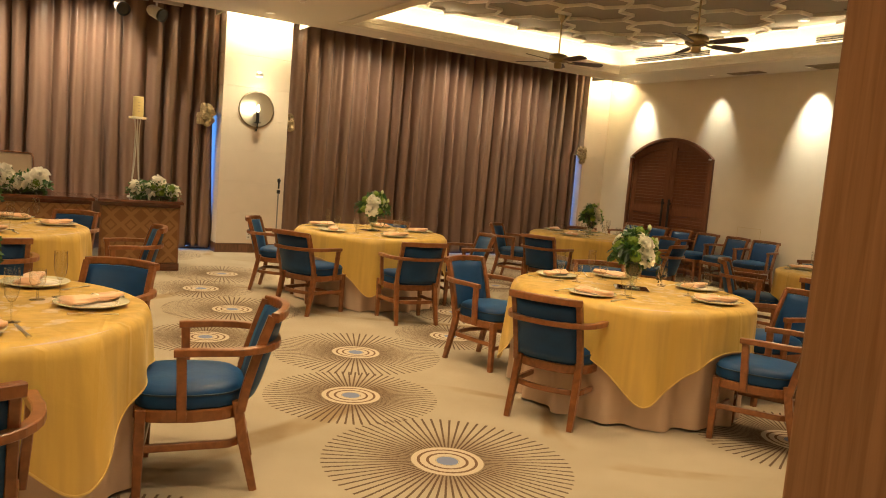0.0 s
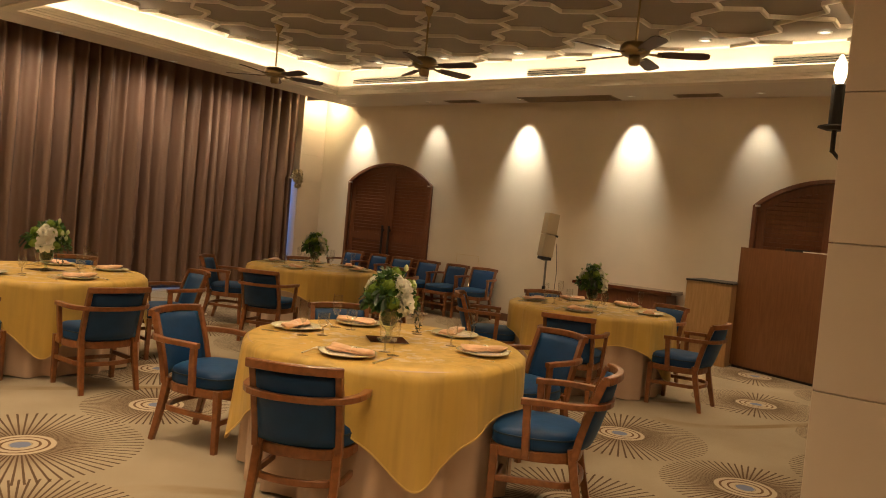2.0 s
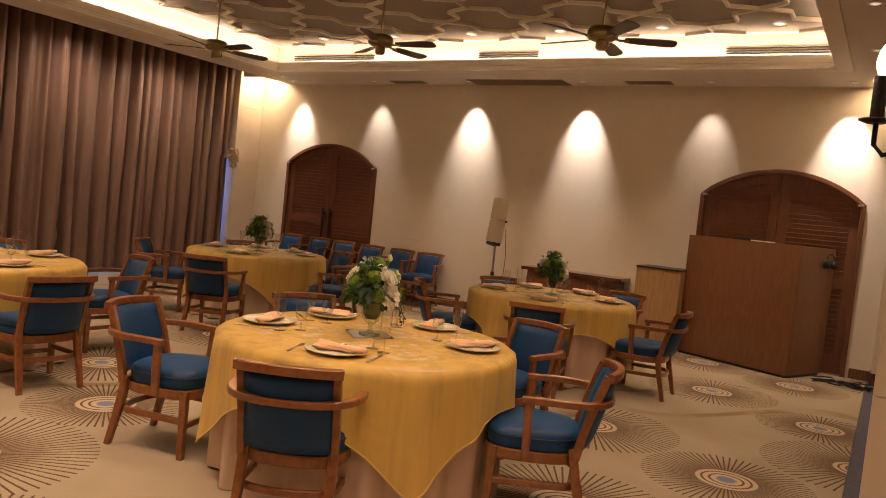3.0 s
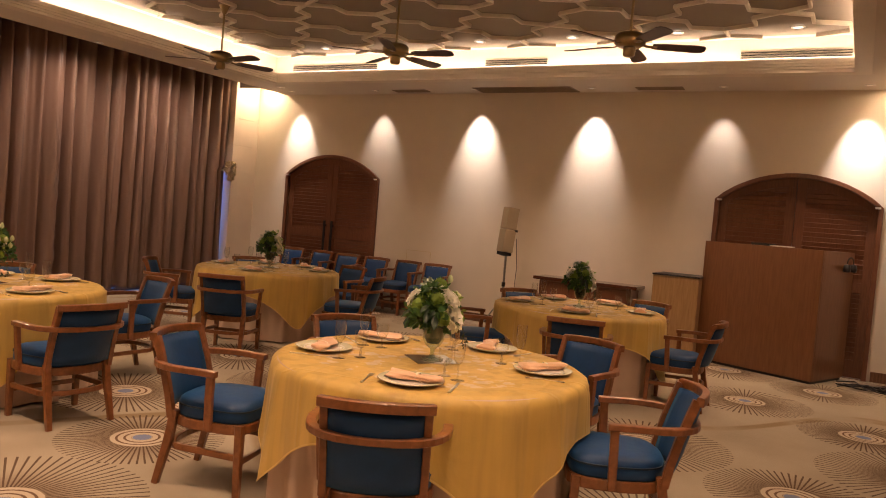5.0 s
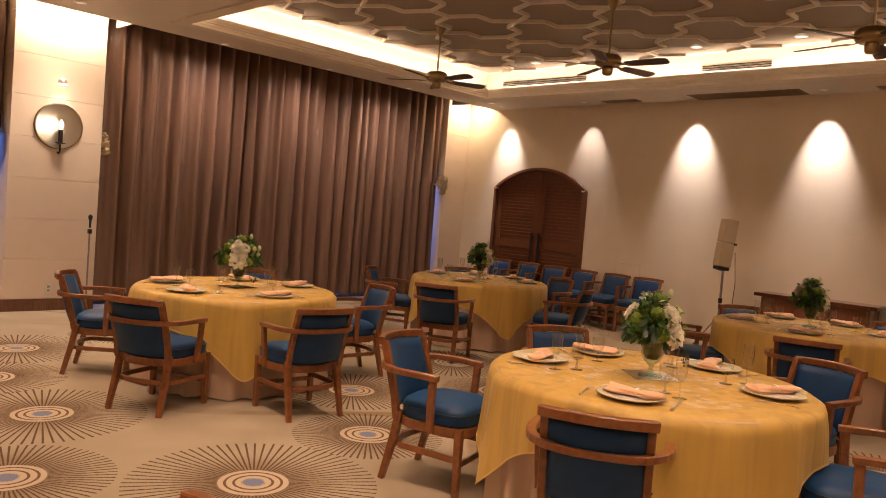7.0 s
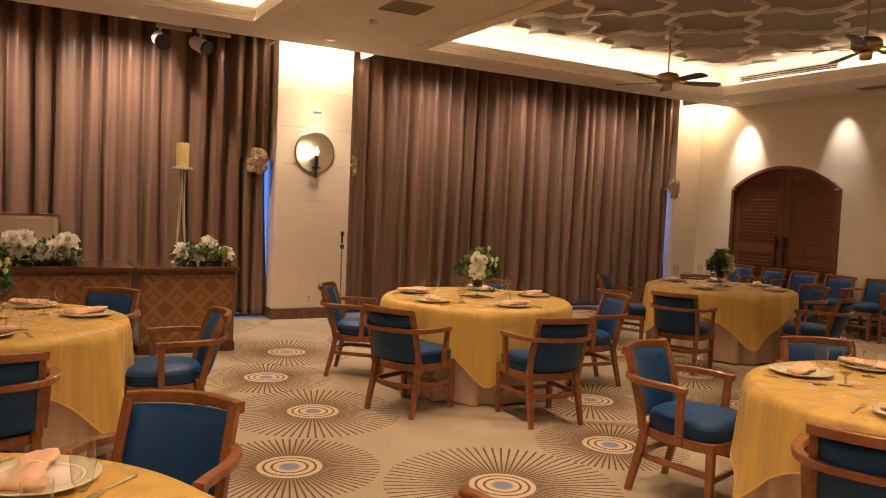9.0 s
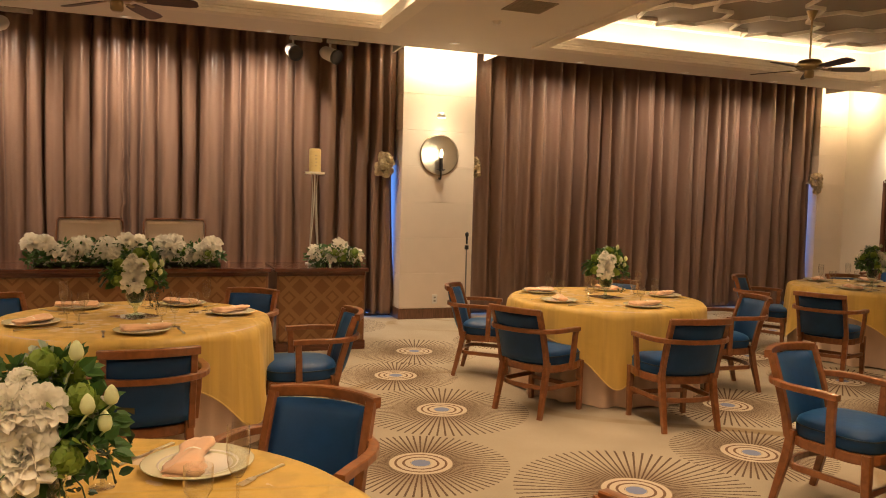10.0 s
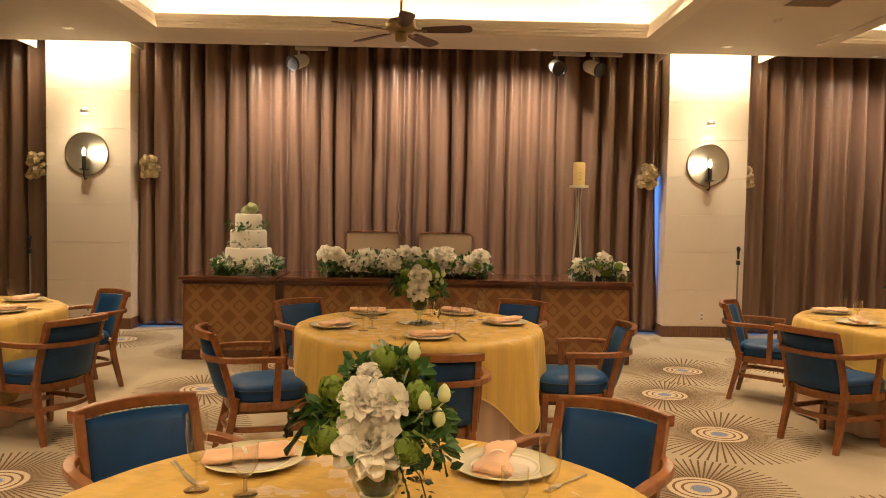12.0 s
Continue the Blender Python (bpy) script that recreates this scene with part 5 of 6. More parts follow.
def make_bouquet(seed=7):
    """A footed glass vase packed with leaves, lime hydrangea and white peonies."""
    rng = random.Random(seed)
    b = thing("flower_arrangement", (0, 0, 0), 0, "white peonies and greenery in a footed glass vase", "flowers", "table flowers")
    vase = part("vase", lathe([(0.0, 0.002), (0.060, 0.002), (0.060, 0.006), (0.018, 0.014), (0.010, 0.03), (0.014, 0.055), (0.040, 0.075), (0.058, 0.11), (0.062, 0.185)], 28), M_VASE, b, smooth=True)
    part("stems", lathe([(0.0, 0.083), (0.033, 0.086), (0.051, 0.115), (0.055, 0.175), (0.0, 0.18)], 20), M_STEMS, vase, "dark leaves in the water")
    # broad dark leaves in uneven lobes
    bm = bmesh.new()
    for c, r, n, size in (((-0.10, -0.03, 0.27), 0.050, 55, 0.026), ((-0.12, 0.03, 0.22), 0.045, 40, 0.030), ((0.10, -0.02, 0.28), 0.055, 60, 0.026), ((0.12, -0.05, 0.22), 0.045, 45, 0.024),
                          ((0.0, 0.05, 0.30), 0.085, 90, 0.025), ((-0.04, 0.0, 0.36), 0.050, 50, 0.022), ((0.05, 0.02, 0.36), 0.055, 55, 0.022), ((0.02, 0.10, 0.24), 0.070, 70, 0.028), ((0.0, -0.03, 0.21), 0.075, 80, 0.026)):
        leaf_cluster(bm, c, r, n, size, rng, (1, 1, 0.8), 0.2)
    part("leaves", bm, M_LEAF, b)
    bm = bmesh.new()
    for x, y, z in ((-0.145, -0.05, 0.25), (-0.16, -0.02, 0.28), (-0.12, 0.08, 0.24), (0.13, 0.08, 0.25)):
        out = Vector((x, y, -0.20 * rng.uniform(0.6, 1.3))).normalized()
        ruffled_petal(bm, Vector((x, y, z)), out, Vector((x, y, 0.4)), 0.017, 0.085, 0.25, rng)
        ruffled_petal(bm, Vector((x, y, z + 0.02)), (out + Vector((0.2, 0.3, 0.5))).normalized(), Vector((x, y, 0.6)), 0.016, 0.065, 0.25, rng)
    part("long_leaves", bm, M_STEMS, b, "long dark hanging leaves")
    bm = bmesh.new()
    leaf_spray(bm, [(0.07, -0.08, 0.20), (0.11, -0.12, 0.17), (0.13, -0.135, 0.11), (0.135, -0.14, 0.06)], 0.010, rng)
    leaf_spray(bm, [(0.06, -0.09, 0.19), (0.085, -0.13, 0.14), (0.09, -0.14, 0.08)], 0.010, rng)
    leaf_spray(bm, [(0.09, -0.05, 0.24), (0.15, -0.08, 0.22), (0.165, -0.085, 0.17)], 0.016, rng)
    part("trailing_ivy", bm, M_STEMS, b, "thin dark trailing sprays")
    bm = bmesh.new()
    leaf_cluster(bm, (0.0, 0.0, 0.27), 0.14, 110, 0.017, rng, (1, 1, 0.75), droop=0.3)
    part("young_leaves", bm, M_LIME, b, "light green young leaves")
    bm = bmesh.new()
    leaf_cluster(bm, (0.02, 0.03, 0.385), 0.055, 70, 0.014, rng, (1.2, 1, 0.6))
    part("grey_leaves", bm, M_GREY, b, "silvery green leaves")
    for c, r in (((-0.095, -0.075, 0.225), 0.042), ((-0.095, -0.04, 0.325), 0.036), ((0.015, -0.01, 0.39), 0.036), ((0.075, -0.105, 0.215), 0.030), ((0.05, 0.10, 0.29), 0.055), ((-0.09, 0.07, 0.28), 0.045), ((0.095, -0.055, 0.325), 0.034), ((0.06, 0.02, 0.375), 0.036)):
        bm = bmesh.new()
        petal_ball(bm, c, r, 64, 0.012, rng)
        part("hydrangea", bm, M_LIME, b, "lime green hydrangea head")
    for c, r, axis in (((-0.005, -0.105, 0.238), 0.072, (-0.05, -1, 0.45)), ((-0.030, -0.088, 0.330), 0.045, (-0.3, -1, 0.8)), ((0.036, -0.088, 0.328), 0.044, (0.3, -1, 0.7)),
                       ((-0.015, -0.05, 0.378), 0.026, (0, -0.6, 1)), ((0.10, 0.08, 0.27), 0.05, (1, 0.8, 0.5)), ((-0.06, 0.11, 0.32), 0.05, (-0.5, 1, 0.6))):
        bm = bmesh.new()
        peony(bm, c, r, axis, rng)
        part("peony", bm, M_WHITE, b, "full creamy white bloom", True)
    for c in ((0.155, -0.06, 0.335), (0.145, -0.075, 0.285), (0.085, -0.04, 0.425), (0.115, -0.09, 0.325)):
        bm = lathe([(0.0, -0.020), (0.011, -0.015), (0.0155, -0.003), (0.012, 0.012), (0.005, 0.022), (0.0, 0.025)], 10, at=c)
        tube([(c[0] * 0.4, c[1] * 0.4, 0.26), (c[0] * 0.8, c[1] * 0.8, c[2] - 0.05), (c[0], c[1], c[2] - 0.018)], 0.0025, 5, bm)
        part("bud", bm, M_PALEGREEN, b, "closed pale green bud", True)
    return b


def make_tile():
    ob = part("mirror_tile", box(-0.115, 0.115, -0.115, 0.115, 0.0, 0.006, 0.0015), M_MIRROR)
    return tagged(ob, "square mirror tile under the flowers", "mirror", "mirror tiles")


kit = {"table": make_table(), "skirt": make_skirt(), "cloth": make_overlay(), "plate": make_plate(), "napkin": make_napkin(), "flute": make_flute(),
       "tumbler": make_tumbler(), "knife": make_knife(), "fork": make_fork(), "bouquet": make_bouquet(), "tile": make_tile()}
spent = set()


def put(kind, m):
    if kind in spent:
        return copy_thing(kit[kind], m)
    spent.add(kind)
    kit[kind].matrix_basis = m
    return kit[kind]


rng = random.Random(12)
SURFACE = H_TAB + 0.005
# bearings of the place settings
PLACES = {"a": (-160, 112, 58, -9, -72), "b": (137, -160, -92, -2, 55), "c": (-156, -62, 108, 45, -5), "d": (-166, -78, 45, -14, 113),
          "e": (128, 60, -161, 5, -85), "f": (127, 49, -11, -82, -153), "g": (52, -20, 124, -95, -165)}
TURN_BOUQUET = {"a": 10, "b": -30, "c": 20, "d": 15, "e": 0, "f": -5, "g": 60}
for key, (tx, ty, rz) in TABLES.items():
    put("table", pose(tx, ty, 0, 0, 0, rz))
    put("skirt", pose(tx, ty, 0, 0, 0, rng.uniform(0, 360)))
    put("cloth", pose(tx, ty, 0, 0, 0, rz))
    if key == "f":
        tx += 0.05
    put("tile", pose(tx, ty, SURFACE, 0, 0, TURN_BOUQUET[key] + 40))
    put("bouquet", pose(tx, ty, SURFACE + 0.006, 0, 0, TURN_BOUQUET[key]))
    tx = TABLES[key][0]
    for bearing in PLACES[key]:
        at = pose(tx, ty, SURFACE, 0, 0, bearing + 90 + rng.uniform(-2, 2))   # local -y points outwards
        put("plate", at @ pose(0, -0.585, 0))
        put("napkin", at @ pose(0.02, -0.585, 0.0125, 0, 0, rng.uniform(20, 60) if rng.random() < 0.6 else rng.uniform(70, 110)))
        put("knife", at @ pose(0.20, -0.60, 0, 0, 0, rng.uniform(-4, 4)))
        put("fork", at @ pose(-0.20, -0.60, 0, 0, 0, rng.uniform(-4, 4)))
        put("flute", at @ pose(0.20 + rng.uniform(-0.015, 0.015), -0.44 + rng.uniform(-0.02, 0.02), 0))
        put("tumbler", at @ pose(0.12, -0.36, 0))


# ---------------------------------------------------------------- head table
def bar_unit(x0, x1, label):
    cx = (x0 + x1) / 2
    u = thing("head_table", (cx, 9.70, 0), 0, label, "table", "head table units")
    h = (x1 - x0) / 2
    part("body", box(-h + 0.03, h - 0.03, 0.0, 0.70, 0.09, 0.80), M_CAB, u)
    part("front_panel", box(-h + 0.05, h - 0.05, -0.012, 0.0, 0.10, 0.76, 0.003), M_DIAMOND, u, "tan damask panel with lozenges")
    part("top_band", box(-h + 0.03, h - 0.03, -0.018, 0.0, 0.762, 0.80, 0.003), M_BARTOP, u)
    part("plinth", box(-h + 0.02, h - 0.02, -0.02, 0.72, 0.0, 0.09, 0.004), M_BARTOP, u)
    part("top", box(-h, h, -0.065, 0.75, 0.80, 0.842, 0.010), M_BARTOP, u, "dark polished wooden top")


bar_unit(-2.10, -1.13, "head table end unit with tan damask front")
bar_unit(-1.10, 1.45, "long head table with tan damask front and dark top")
bar_unit(1.48, 2.43, "head table end unit with tan damask front")


def head_chair(x):
    c = thing("head_chair", (x, 10.75, 0), 0, "tall chair with cream upholstered back behind the head table", "chair", "head chairs")
    part("backrest", box(-0.30, 0.30, 0.0, 0.07, 0.62, 1.265, 0.04), M_CREAMLEATHER, c)
    part("back_frame", sweep([(-0.315, 0.035, 0.5), (-0.32, 0.035, 1.0), (-0.315, 0.035, 1.24), (-0.29, 0.035, 1.275), (0.0, 0.035, 1.282), (0.29, 0.035, 1.275), (0.315, 0.035, 1.24), (0.32, 0.035, 1.0), (0.315, 0.035, 0.5)], 0.016, 0.06, up=(0, 1, 0)), M_CHAIR, c)
    part("seat", box(-0.29, 0.29, -0.50, 0.02, 0.40, 0.50, 0.03), M_CREAMLEATHER, c)
    for sx in (-1, 1):
        part("leg", sweep([(sx * 0.27, -0.46, 0.42), (sx * 0.27, -0.47, 0)], 0.045, 0.045, up=(0, 1, 0), taper=[1, 0.75]), M_CHAIR, c)
        part("leg", sweep([(sx * 0.29, 0.035, 0.52), (sx * 0.29, 0.10, 0)], 0.045, 0.045, up=(0, 1, 0), taper=[1, 0.75]), M_CHAIR, c)


head_chair(-0.27)
head_chair(0.56)

# wedding cake
cake = thing("wedding_cake", (-1.50, 10.03, 0.842), 0, "three-tiered white cake dressed with greenery and flowers", "cake")
for r, z0, z1 in ((0.235, 0.0, 0.27), (0.185, 0.27, 0.455), (0.135, 0.455, 0.62)):
    part("tier", lathe([(0.0, z0), (r, z0), (r + 0.002, z0 + 0.01), (r, z1 - 0.014), (r - 0.012, z1), (0.0, z1)], 36), M_ICING, cake, smooth=True)
rng2 = random.Random(21)
for r, z, n, mat, s in ((0.29, 0.07, 600, M_LEAF, 0.030), (0.29, 0.11, 330, M_GREY, 0.028), (0.205, 0.29, 90, M_GREY, 0.022), (0.17, 0.475, 100, M_LEAF, 0.024)):
    bm = bmesh.new()
    for k in range(n // 5):
        a = rng2.uniform(0, 6.283)
        rr = r * rng2.uniform(0.88, 1.16)
        leaf_cluster(bm, (rr * math.cos(a), rr * math.sin(a), max(0.03, z + rng2.uniform(-0.03, 0.04))), 0.03, 5, s, rng2)
    part("garland", bm, mat, cake, "ring of green leaves")
bm = bmesh.new()
for k in range(9):
    a = rng2.uniform(0, 6.283)
    petal_ball(bm, (0.05 * math.cos(a), 0.05 * math.sin(a), 0.64 + rng2.uniform(0, 0.05)), 0.045, 26, 0.02, rng2)
part("topper", bm, M_PALEGREEN, cake, "pale green flowers on top")
for a, z in ((-1.9, 0.11), (-1.3, 0.10), (-2.6, 0.12), (-0.6, 0.09)):
    bm = bmesh.new()
    peony(bm, (0.30 * math.cos(a), 0.30 * math.sin(a), z), 0.05, (math.cos(a), math.sin(a), 0.7), rng2, ((4, 0.4, 0.8), (6, 1.0, 1.0), (7, 1.6, 1.0)))
    part("rose", bm, M_WHITE, cake, "white bloom")


def garland(x0, x1, y, depth, height, seed, blooms, limes, label):
    rng = random.Random(seed)
    g = thing("flower_garland", ((x0 + x1) / 2, y, 0.842), 0, label, "flowers")
    h = (x1 - x0) / 2
    part("trough", box(-h + 0.10, h - 0.10, -depth * 0.3, depth * 0.3, 0.0, 0.04, 0.006), M_STEMS, g)
    for mat, n, s, name in ((M_LEAF, int(250 * 2 * h), 0.030, "leaves"), (M_GREY, int(60 * 2 * h), 0.026, "grey_leaves")):
        bm = bmesh.new()
        for k in range(n):
            u = rng.uniform(-1, 1)
            crown = height * (0.55 + 0.45 * (1 - abs(u) ** 3))
            leaf_cluster(bm, (u * h * 0.95, rng.uniform(-depth, depth), 0.035 + rng.uniform(0, crown * 0.75)), 0.04, 3, s, rng)
        part(name, bm, mat, g)
    for k in range(blooms):
        u = -0.92 + 1.84 * (k + 0.5) / blooms + rng.uniform(-0.05, 0.05)
        bm = bmesh.new()
        r = rng.uniform(0.060, 0.080)
        c = (u * h, -depth * rng.uniform(0.5, 1.15), height * rng.uniform(0.50, 1.0))
        peony(bm, c, r, (rng.uniform(-0.5, 0.5), -1, rng.uniform(0.3, 1.2)), rng, ((4, 0.35, 0.8), (6, 0.8, 1.0), (8, 1.3, 1.05), (8, 1.8, 1.0)))
        part("bloom", bm, M_WHITE, g, "white bloom")
    for k in range(limes):
        u = rng.uniform(-0.85, 0.85)
        bm = bmesh.new()
        petal_ball(bm, (u * h, -depth * rng.uniform(0.3, 1.0), height * rng.uniform(0.3, 0.8)), 0.05, 44, 0.016, rng)
        part("hydrangea", bm, M_LIME, g, "pale green bloom")


garland(-0.76, 1.04, 9.93, 0.14, 0.26, 31, 19, 6, "long garland of white blooms and greenery on the head table")
garland(1.84, 2.40, 9.93, 0.13, 0.22, 32, 4, 6, "small arrangement of white and green flowers")

# unity candle on its stand
stand = thing("candle_stand", (1.955, 10.18, 0.842), 0, "tall candle stand of thin crossing metal rods", "candle stand")
part("base", lathe([(0.0, 0.0), (0.09, 0.0), (0.09, 0.012), (0.0, 0.014)], 24), M_PLASTIC, stand)
for k in range(4):
    a = 0.5 + k * math.pi / 2
    pts = []
    for j in range(9):
        u = j / 8
        r = 0.062 * (1 - u) ** 1.6 + 0.012 + 0.02 * u ** 6
        aa = a + 0.9 * u
        pts.append((r * math.cos(aa), r * math.sin(aa), 0.012 + 0.945 * u))
    part("rod", tube(pts, 0.0065, 6), M_SPOTBODY, stand)
part("tray", lathe([(0.0, 0.955), (0.10, 0.955), (0.105, 0.965), (0.105, 0.978), (0.0, 0.975)], 28), M_WHITE, stand, "pale round tray")
candle = thing("pillar_candle", (1.955, 10.18, 0.842 + 0.977), 0, "thick ivory pillar candle with raised numerals", "candle")
part("wax", lathe([(0.0, 0.0), (0.062, 0.0), (0.063, 0.01), (0.062, 0.235), (0.055, 0.245), (0.040, 0.238), (0.0, 0.236)], 28), M_WAX, candle, smooth=True)
part("wick", tube([(0, 0, 0.235), (0.003, 0, 0.262)], 0.003, 5), M_BLACK, candle)
for z in (0.06, 0.095, 0.13, 0.165):
    part("mark", box(-0.012, 0.012, -0.066, -0.058, z, z + 0.012, 0.002), M_DRIED, candle, "raised mark on the wax")


# ---------------------------------------------------------------- on the piers
def pier_sconce(x, y=PIER, rz=0, picture=True):
    s = thing("wall_sconce", (x, y, 2.155), rz, "round mirrored wall sconce with one candle-shaped lamp", "wall lamp", "pier sconces")
    bm = lathe([(0.0, 0.0), (0.255, 0.0), (0.262, 0.012), (0.258, 0.03), (0.245, 0.024), (0.0, 0.014)], 48)
    bmesh.ops.transform(bm, matrix=Matrix.Rotation(radians(90), 4, "X"), verts=bm.verts[:])
    part("mirror_disc", bm, M_DISC, s, "round convex mirror", True)
    bm = lathe([(0.252, 0.020), (0.266, 0.026), (0.268, 0.012), (0.262, 0.0)], 48)
    bmesh.ops.transform(bm, matrix=Matrix.Rotation(radians(90), 4, "X"), verts=bm.verts[:])
    part("rim", bm, M_BRASS, s, "bronze rim", True)
    part("bracket", tube([(0, -0.02, -0.30), (0, -0.07, -0.315), (0, -0.10, -0.28), (0, -0.10, -0.20)], 0.009), M_IRON, s)
    part("dish", lathe([(0.0, -0.205), (0.03, -0.205), (0.058, -0.195), (0.056, -0.19), (0.0, -0.198)], 22, at=(0, -0.10, 0)), M_IRON, s)
    part("candle_tube", lathe([(0.0, -0.20), (0.024, -0.20), (0.024, -0.04), (0.0, -0.04)], 16, at=(0, -0.10, 0)), M_IRON, s)
    part("bulb", lathe([(0.0, -0.04), (0.012, -0.036), (0.021, -0.01), (0.023, 0.012), (0.016, 0.045), (0.006, 0.066), (0.0, 0.072)], 18, at=(0, -0.10, 0)), M_BULB, s, "glowing lamp", True)
    d = bpy.data.lights.new("sconce_lamp", "POINT")
    d.energy, d.color, d.shadow_soft_size = 2.2, (1, 0.8, 0.52), 0.03
    new("sconce_lamp", d).location = (x, y - (0.19 if rz == 0 else -0.19), 2.17)
    if not picture:
        return
    e = thing("picture_light", (x, PIER, 2.655), 0, "small chrome dome spotlight on the pier", "wall lamp", "pier spotlights")
    part("dome", lathe([(0.055, -0.02), (0.058, 0.0), (0.05, 0.03), (0.03, 0.048), (0.0, 0.053)], 22, at=(0, -0.075, 0)), M_STEEL, e, smooth=True)
    part("arm", tube([(0, 0.0, 0.01), (0, -0.06, 0.02)], 0.010), M_STEEL, e)
    part("lens", lathe([(0.0, -0.012), (0.05, -0.012), (0.052, -0.02), (0.0, -0.034)], 20, at=(0, -0.075, 0)), M_BULB, e, "glowing lamp")
    spot("picture_lamp", (x, PIER - 0.09, 2.60), (x, PIER - 0.02, 1.7), 4, 100, (1, 0.82, 0.58), 0.03, 0.7)


pier_sconce(-3.82)
pier_sconce(3.82)


def outlet(x, y, z, rz, label="white wall outlet plate with dark sockets"):
    o = thing("wall_outlet", (x, y, z), rz, label, "outlet", "wall outlets")
    part("plate", box(-0.035, 0.035, -0.008, 0.0, -0.06, 0.06, 0.002), M_PLASTIC, o)
    for dz in (-0.025, 0.02):
        part("socket", box(-0.014, 0.014, -0.010, -0.007, dz - 0.010, dz + 0.012, 0.001), M_OUT, o)


outlet(3.81, PIER, 0.26, 0)
outlet(-3.82, PIER, 0.26, 0)
outlet(10.72, 1.42, 0.42, -90)
outlet(10.72, 1.44, 0.24, -90)


def mic_stand(x, y):
    m = thing("microphone_stand", (x, y, 0), 0, "slim dark microphone stand leaning near the pier", "microphone stand")
    part("base", lathe([(0.0, 0.0), (0.12, 0.0), (0.12, 0.012), (0.02, 0.022), (0.0, 0.022)], 24), M_BLACK, m)
    part("pole", tube([(0, 0, 0.02), (0, 0, 0.98)], 0.010), M_GREYMETAL, m)
    part("clip", box(-0.018, 0.018, -0.03, 0.03, 0.93, 0.985, 0.006), M_BLACK, m)
    part("microphone", lathe([(0.0, 1.0), (0.013, 1.0), (0.014, 1.09), (0.024, 1.11), (0.025, 1.14), (0.0, 1.165)], 14), M_BLACK, m, "dark handheld microphone", True)


mic_stand(4.18, 11.36)
mic_stand(-4.44, 11.36)


pier_sconce(3.88, 1.57, 180, False)


# ---------------------------------------------------------------- along the east wall
def loudspeaker():
    s = thing("loudspeaker", (10.46, 6.41, 0), -122, "beige loudspeaker tilted down on a slim stand", "loudspeaker")
    tilt = Matrix.Translation((0, 0, 1.40)) @ Matrix.Rotation(radians(-6), 4, "X")
    for z0, z1 in ((-0.30, 0.02), (0.025, 0.33)):
        bm = box(-0.078, 0.078, -0.09, 0.09, z0, z1, 0.012)
        bmesh.ops.transform(bm, matrix=tilt, verts=bm.verts[:])
        cab = part("cabinet", bm, M_BEIGE, s)
    bm = box(-0.072, 0.072, -0.08, 0.08, -0.345, -0.30, 0.01)
    lathe([(0.0, -0.36), (0.06, -0.35), (0.075, -0.34)], 18, bm)
    bmesh.ops.transform(bm, matrix=tilt, verts=bm.verts[:])
    part("driver", bm, M_BLACK, s, "dark speaker mouth")
    bm = box(-0.09, 0.09, 0.07, 0.11, 0.0, 0.03, 0.004)
    bmesh.ops.transform(bm, matrix=tilt, verts=bm.verts[:])
    part("bracket", bm, M_BLACK, s)
    part("pole", tube([(0, 0, 0.06), (0, 0, 1.10)], 0.016), M_GREYMETAL, s)
    part("collar", lathe([(0.0, 0.62), (0.026, 0.62), (0.026, 0.68), (0.0, 0.68)], 14), M_BLACK, s)
    for k in range(3):
        a = k * 2.0944
        part("leg", tube([(0, 0, 0.45), (0.30 * math.cos(a), 0.30 * math.sin(a), 0.012)], 0.010), M_GREYMETAL, s)
    part("cable", tube([(0.05, 0.12, 1.3), (0.10, 0.13, 0.9), (0.08, 0.12, 0.4), (0.10, 0.10, 0.008)], 0.005, 6), M_BLACK, s)


loudspeaker()

console = thing("console_table", (10.72, 5.28, 0), 0, "low dark wooden console table against the wall", "console")
part("top", box(-0.20, 0.245, -0.72, 0.72, 0.775, 0.82, 0.008), M_BARTOP, console)
part("body", box(-0.15, 0.24, -0.64, 0.64, 0.10, 0.775, 0.004), M_DOOR, console)
for dy in (-0.42, 0.0, 0.42):
    part("door", box(-0.162, -0.15, dy - 0.20, dy + 0.20, 0.14, 0.74, 0.004), M_DOOR, console)
part("plinth", box(-0.14, 0.24, -0.63, 0.63, 0.0, 0.10), M_BARTOP, console)

# desk set slantwise before the door: its front and end meet in a near corner, its back follows the wall
screen = thing("reception_desk", (10.06, 2.43, 0), -22, "tall plain brown veneered desk standing before the door", "desk")
part("front", box(0.0, 0.03, 0.0, 1.45, 0.03, 1.495, 0.003), M_CAB, screen)
part("end_panel", box(0.032, 0.80, 0.0, 0.03, 0.03, 1.495, 0.003), M_CAB, screen)
part("body", prism([(0.032, 0.032), (0.78, 0.032), (0.33, 1.44), (0.032, 1.44)], 0.03, 1.42), M_CAB, screen)
part("plinth", prism([(0.015, 0.015), (0.76, 0.015), (0.33, 1.42), (0.015, 1.42)], 0.0, 0.03), M_BLACK, screen)
part("top", prism([(0.032, 0.032), (0.77, 0.032), (0.33, 1.44), (0.032, 1.44)], 1.42, 1.492), M_CAB, screen)
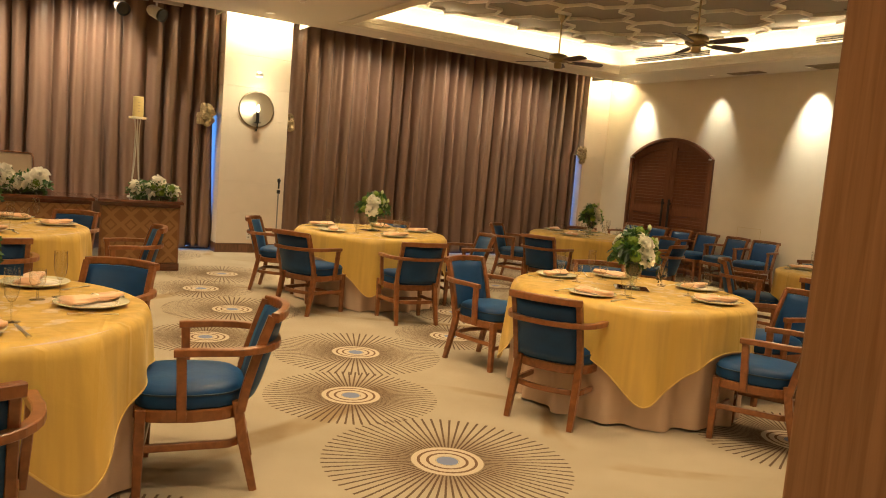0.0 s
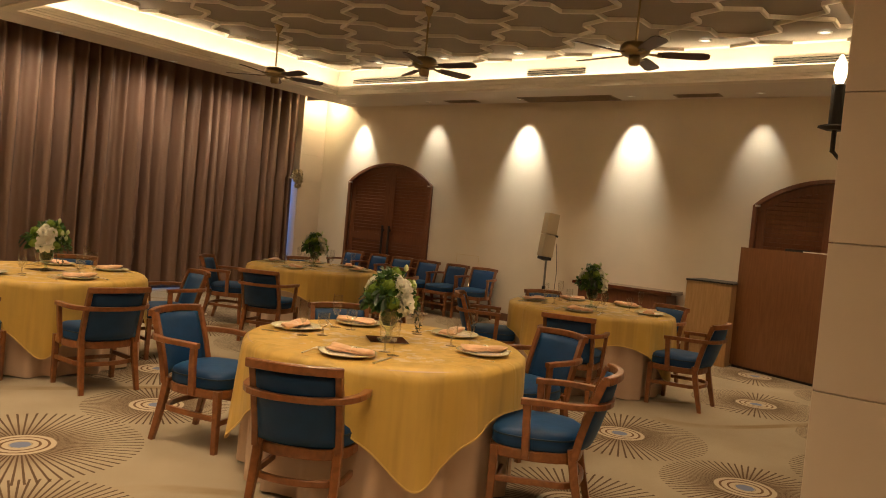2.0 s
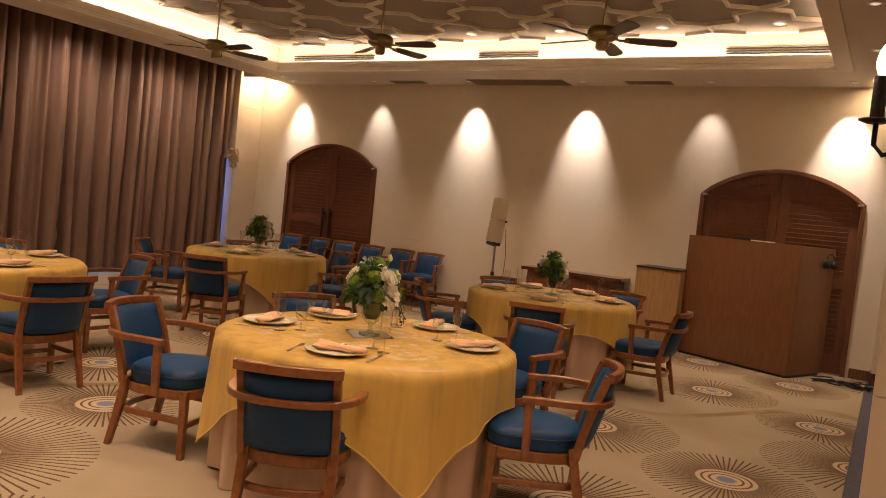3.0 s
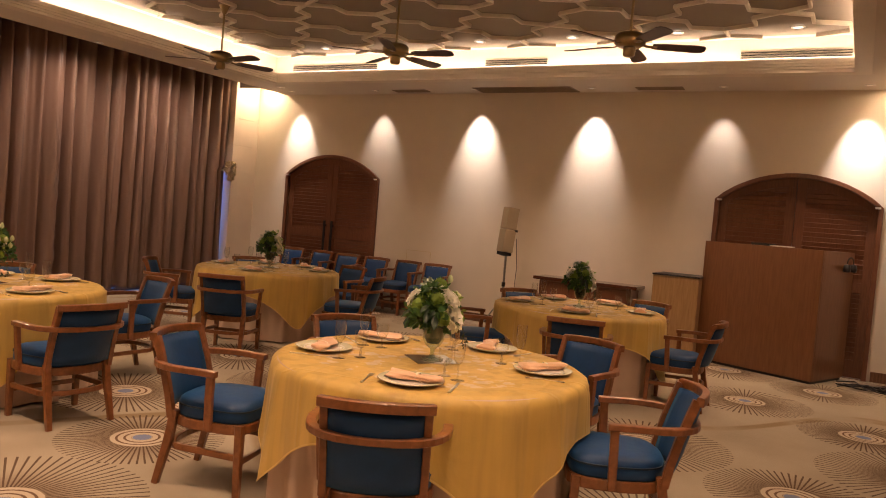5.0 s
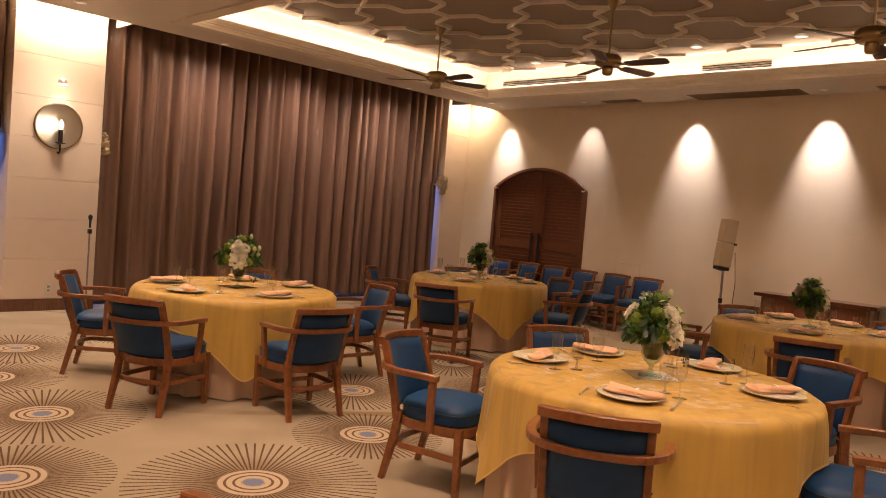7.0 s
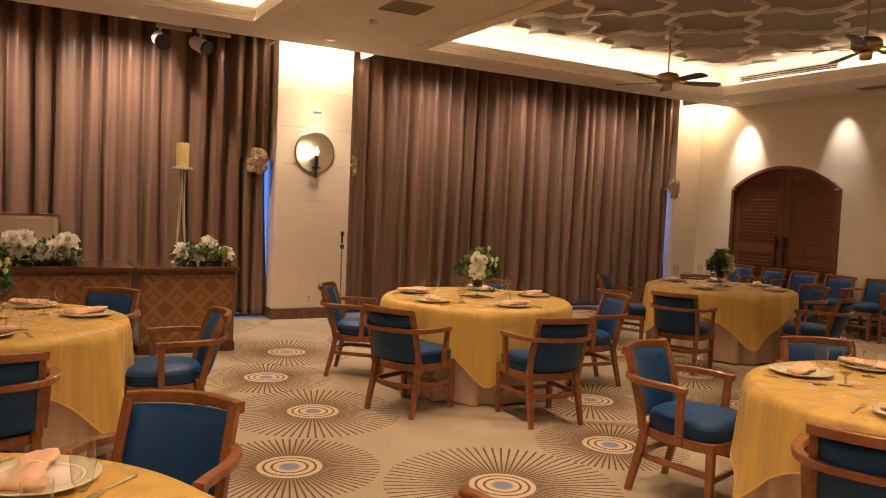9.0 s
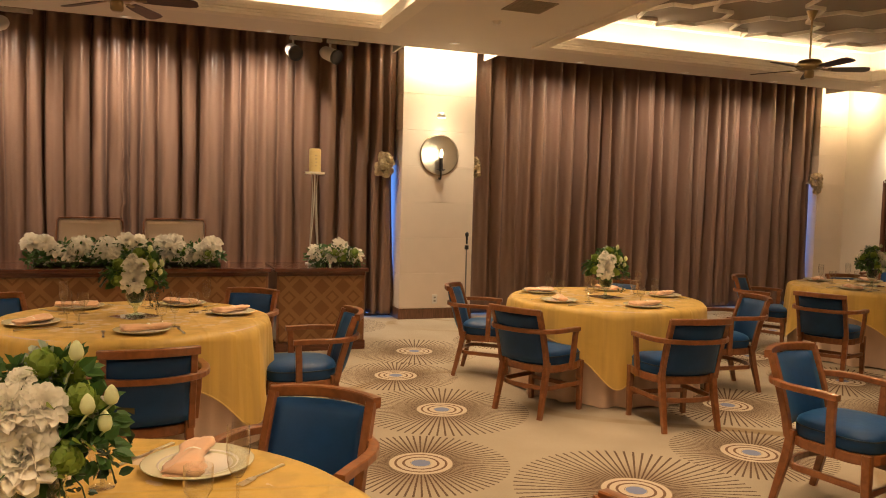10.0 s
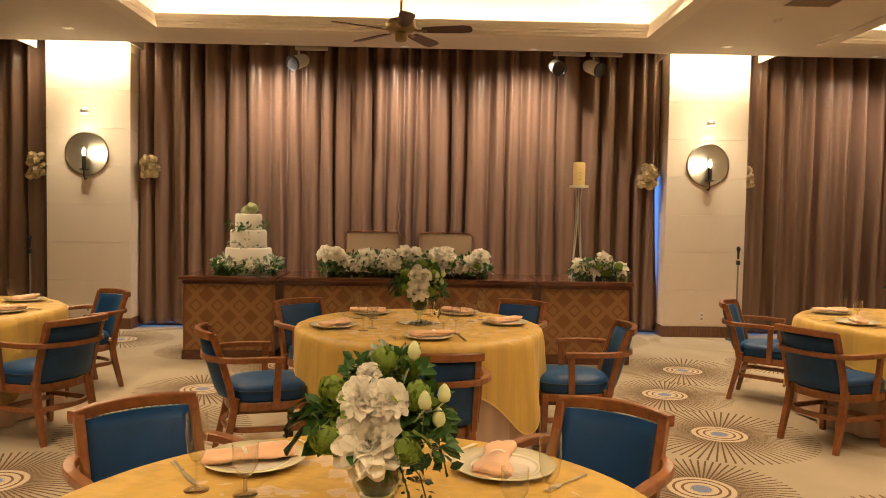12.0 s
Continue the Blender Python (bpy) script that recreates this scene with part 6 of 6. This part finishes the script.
for dy, mat, lab in ((0.78, M_BLACK, "black tray lying on top of the desk"), (0.55, M_PLASTIC, "white papers lying on top of the desk")):
    t = thing("tray" if mat is M_BLACK else "papers", (10.06 + 0.15 * 0.927 + dy * 0.375, 2.43 - 0.15 * 0.375 + dy * 0.927, 1.492), -22, lab, "tray" if mat is M_BLACK else "paper")
    part("sheet", box(-0.08, 0.08, -0.11, 0.11, 0.0, 0.03 if mat is M_BLACK else 0.016, 0.003), mat, t)
hs = thing("headset", (10.62, 2.165, 1.29), -22, "black headset hanging from the end of the desk", "headset")
pts = [(0.085 * math.cos(math.pi * k / 10), 0, 0.07 + 0.075 * math.sin(math.pi * k / 10)) for k in range(11)]
part("band", sweep(pts, 0.018, 0.008, up=(0, 1, 0)), M_BLACK, hs)
for sx in (-1, 1):
    part("earcup", lathe([(0.0, -0.035), (0.035, -0.03), (0.042, 0.0), (0.035, 0.05), (0.0, 0.06)], 14, at=(sx * 0.08, 0, 0.01)), M_BLACK, hs, smooth=True)

side = thing("side_cabinet", (10.60, 4.05, 0), 0, "pale tan cabinet with a dark top beside the desk", "cabinet")
part("body", box(-0.22, 0.36, -0.28, 0.28, 0.0, 1.02, 0.004), M_CAB2, side)
part("top", box(-0.23, 0.37, -0.29, 0.29, 1.02, 1.04, 0.004), M_BLACK, side, "dark top")

panel = thing("wall_hatch", (EAST, 8.14, 0.85), 0, "flush cream access hatch outlined on the wall", "hatch")
bm = bmesh.new()
for y0, y1, z0, z1 in ((-0.22, 0.22, 0.105, 0.112), (-0.22, 0.22, -0.112, -0.105), (-0.22, -0.213, -0.105, 0.105), (0.213, 0.22, -0.105, 0.105)):
    box(-0.004, 0.0, y0, y1, z0, z1, bm=bm)
part("outline", bm, M_DRIED, panel)
part("leaf", box(-0.003, 0.0, -0.213, 0.213, -0.105, 0.105), M_WALL, panel)

# sideboards along the south side
for sx0, sx1, h, lab in ((8.20, 9.35, 0.80, "brown wooden sideboard on the blue carpet"), (6.85, 7.75, 0.80, "low brown wooden sideboard with an overhanging top")):
    s = thing("sideboard", ((sx0 + sx1) / 2, 1.15, 0), 0, lab, "sideboard", "sideboards")
    w = (sx1 - sx0) / 2
    part("body", box(-w + 0.05, w - 0.05, -0.32, 0.30, 0.0, h - 0.04, 0.004), M_CAB, s)
    part("top", box(-w, w, -0.38, 0.38, h - 0.04, h, 0.008), M_CAB, s)
    for k in (-1, 1):
        d = part("door", box(k * w / 2 - w / 2 + 0.07, k * w / 2 + w / 2 - 0.07, 0.30, 0.315, 0.08, h - 0.08, 0.004), M_CAB, s)
        part("knob", lathe([(0.0, -0.012), (0.012, -0.010), (0.012, 0.010), (0.0, 0.012)], 12, at=(k * 0.06, 0.325, 0.42)), M_BRASS, d)
# black cables on the floor by the outlets
for k in range(7):
    c = thing("cable", (10.35, 1.75, 0.006), 0, "black cable lying loose on the carpet", "cable", "floor cables")
    r3 = random.Random(40 + k)
    pts = [(0.12, -0.30 + 0.03 * k, 0.16), (0.05, -0.24, 0.02)] + [(r3.uniform(-0.26, 0.22), -0.16 + 0.11 * q + r3.uniform(-0.05, 0.05), 0.006 + r3.uniform(0, 0.035)) for q in range(6)]
    part("lead", tube(pts, 0.007, 6), M_BLACK, c)
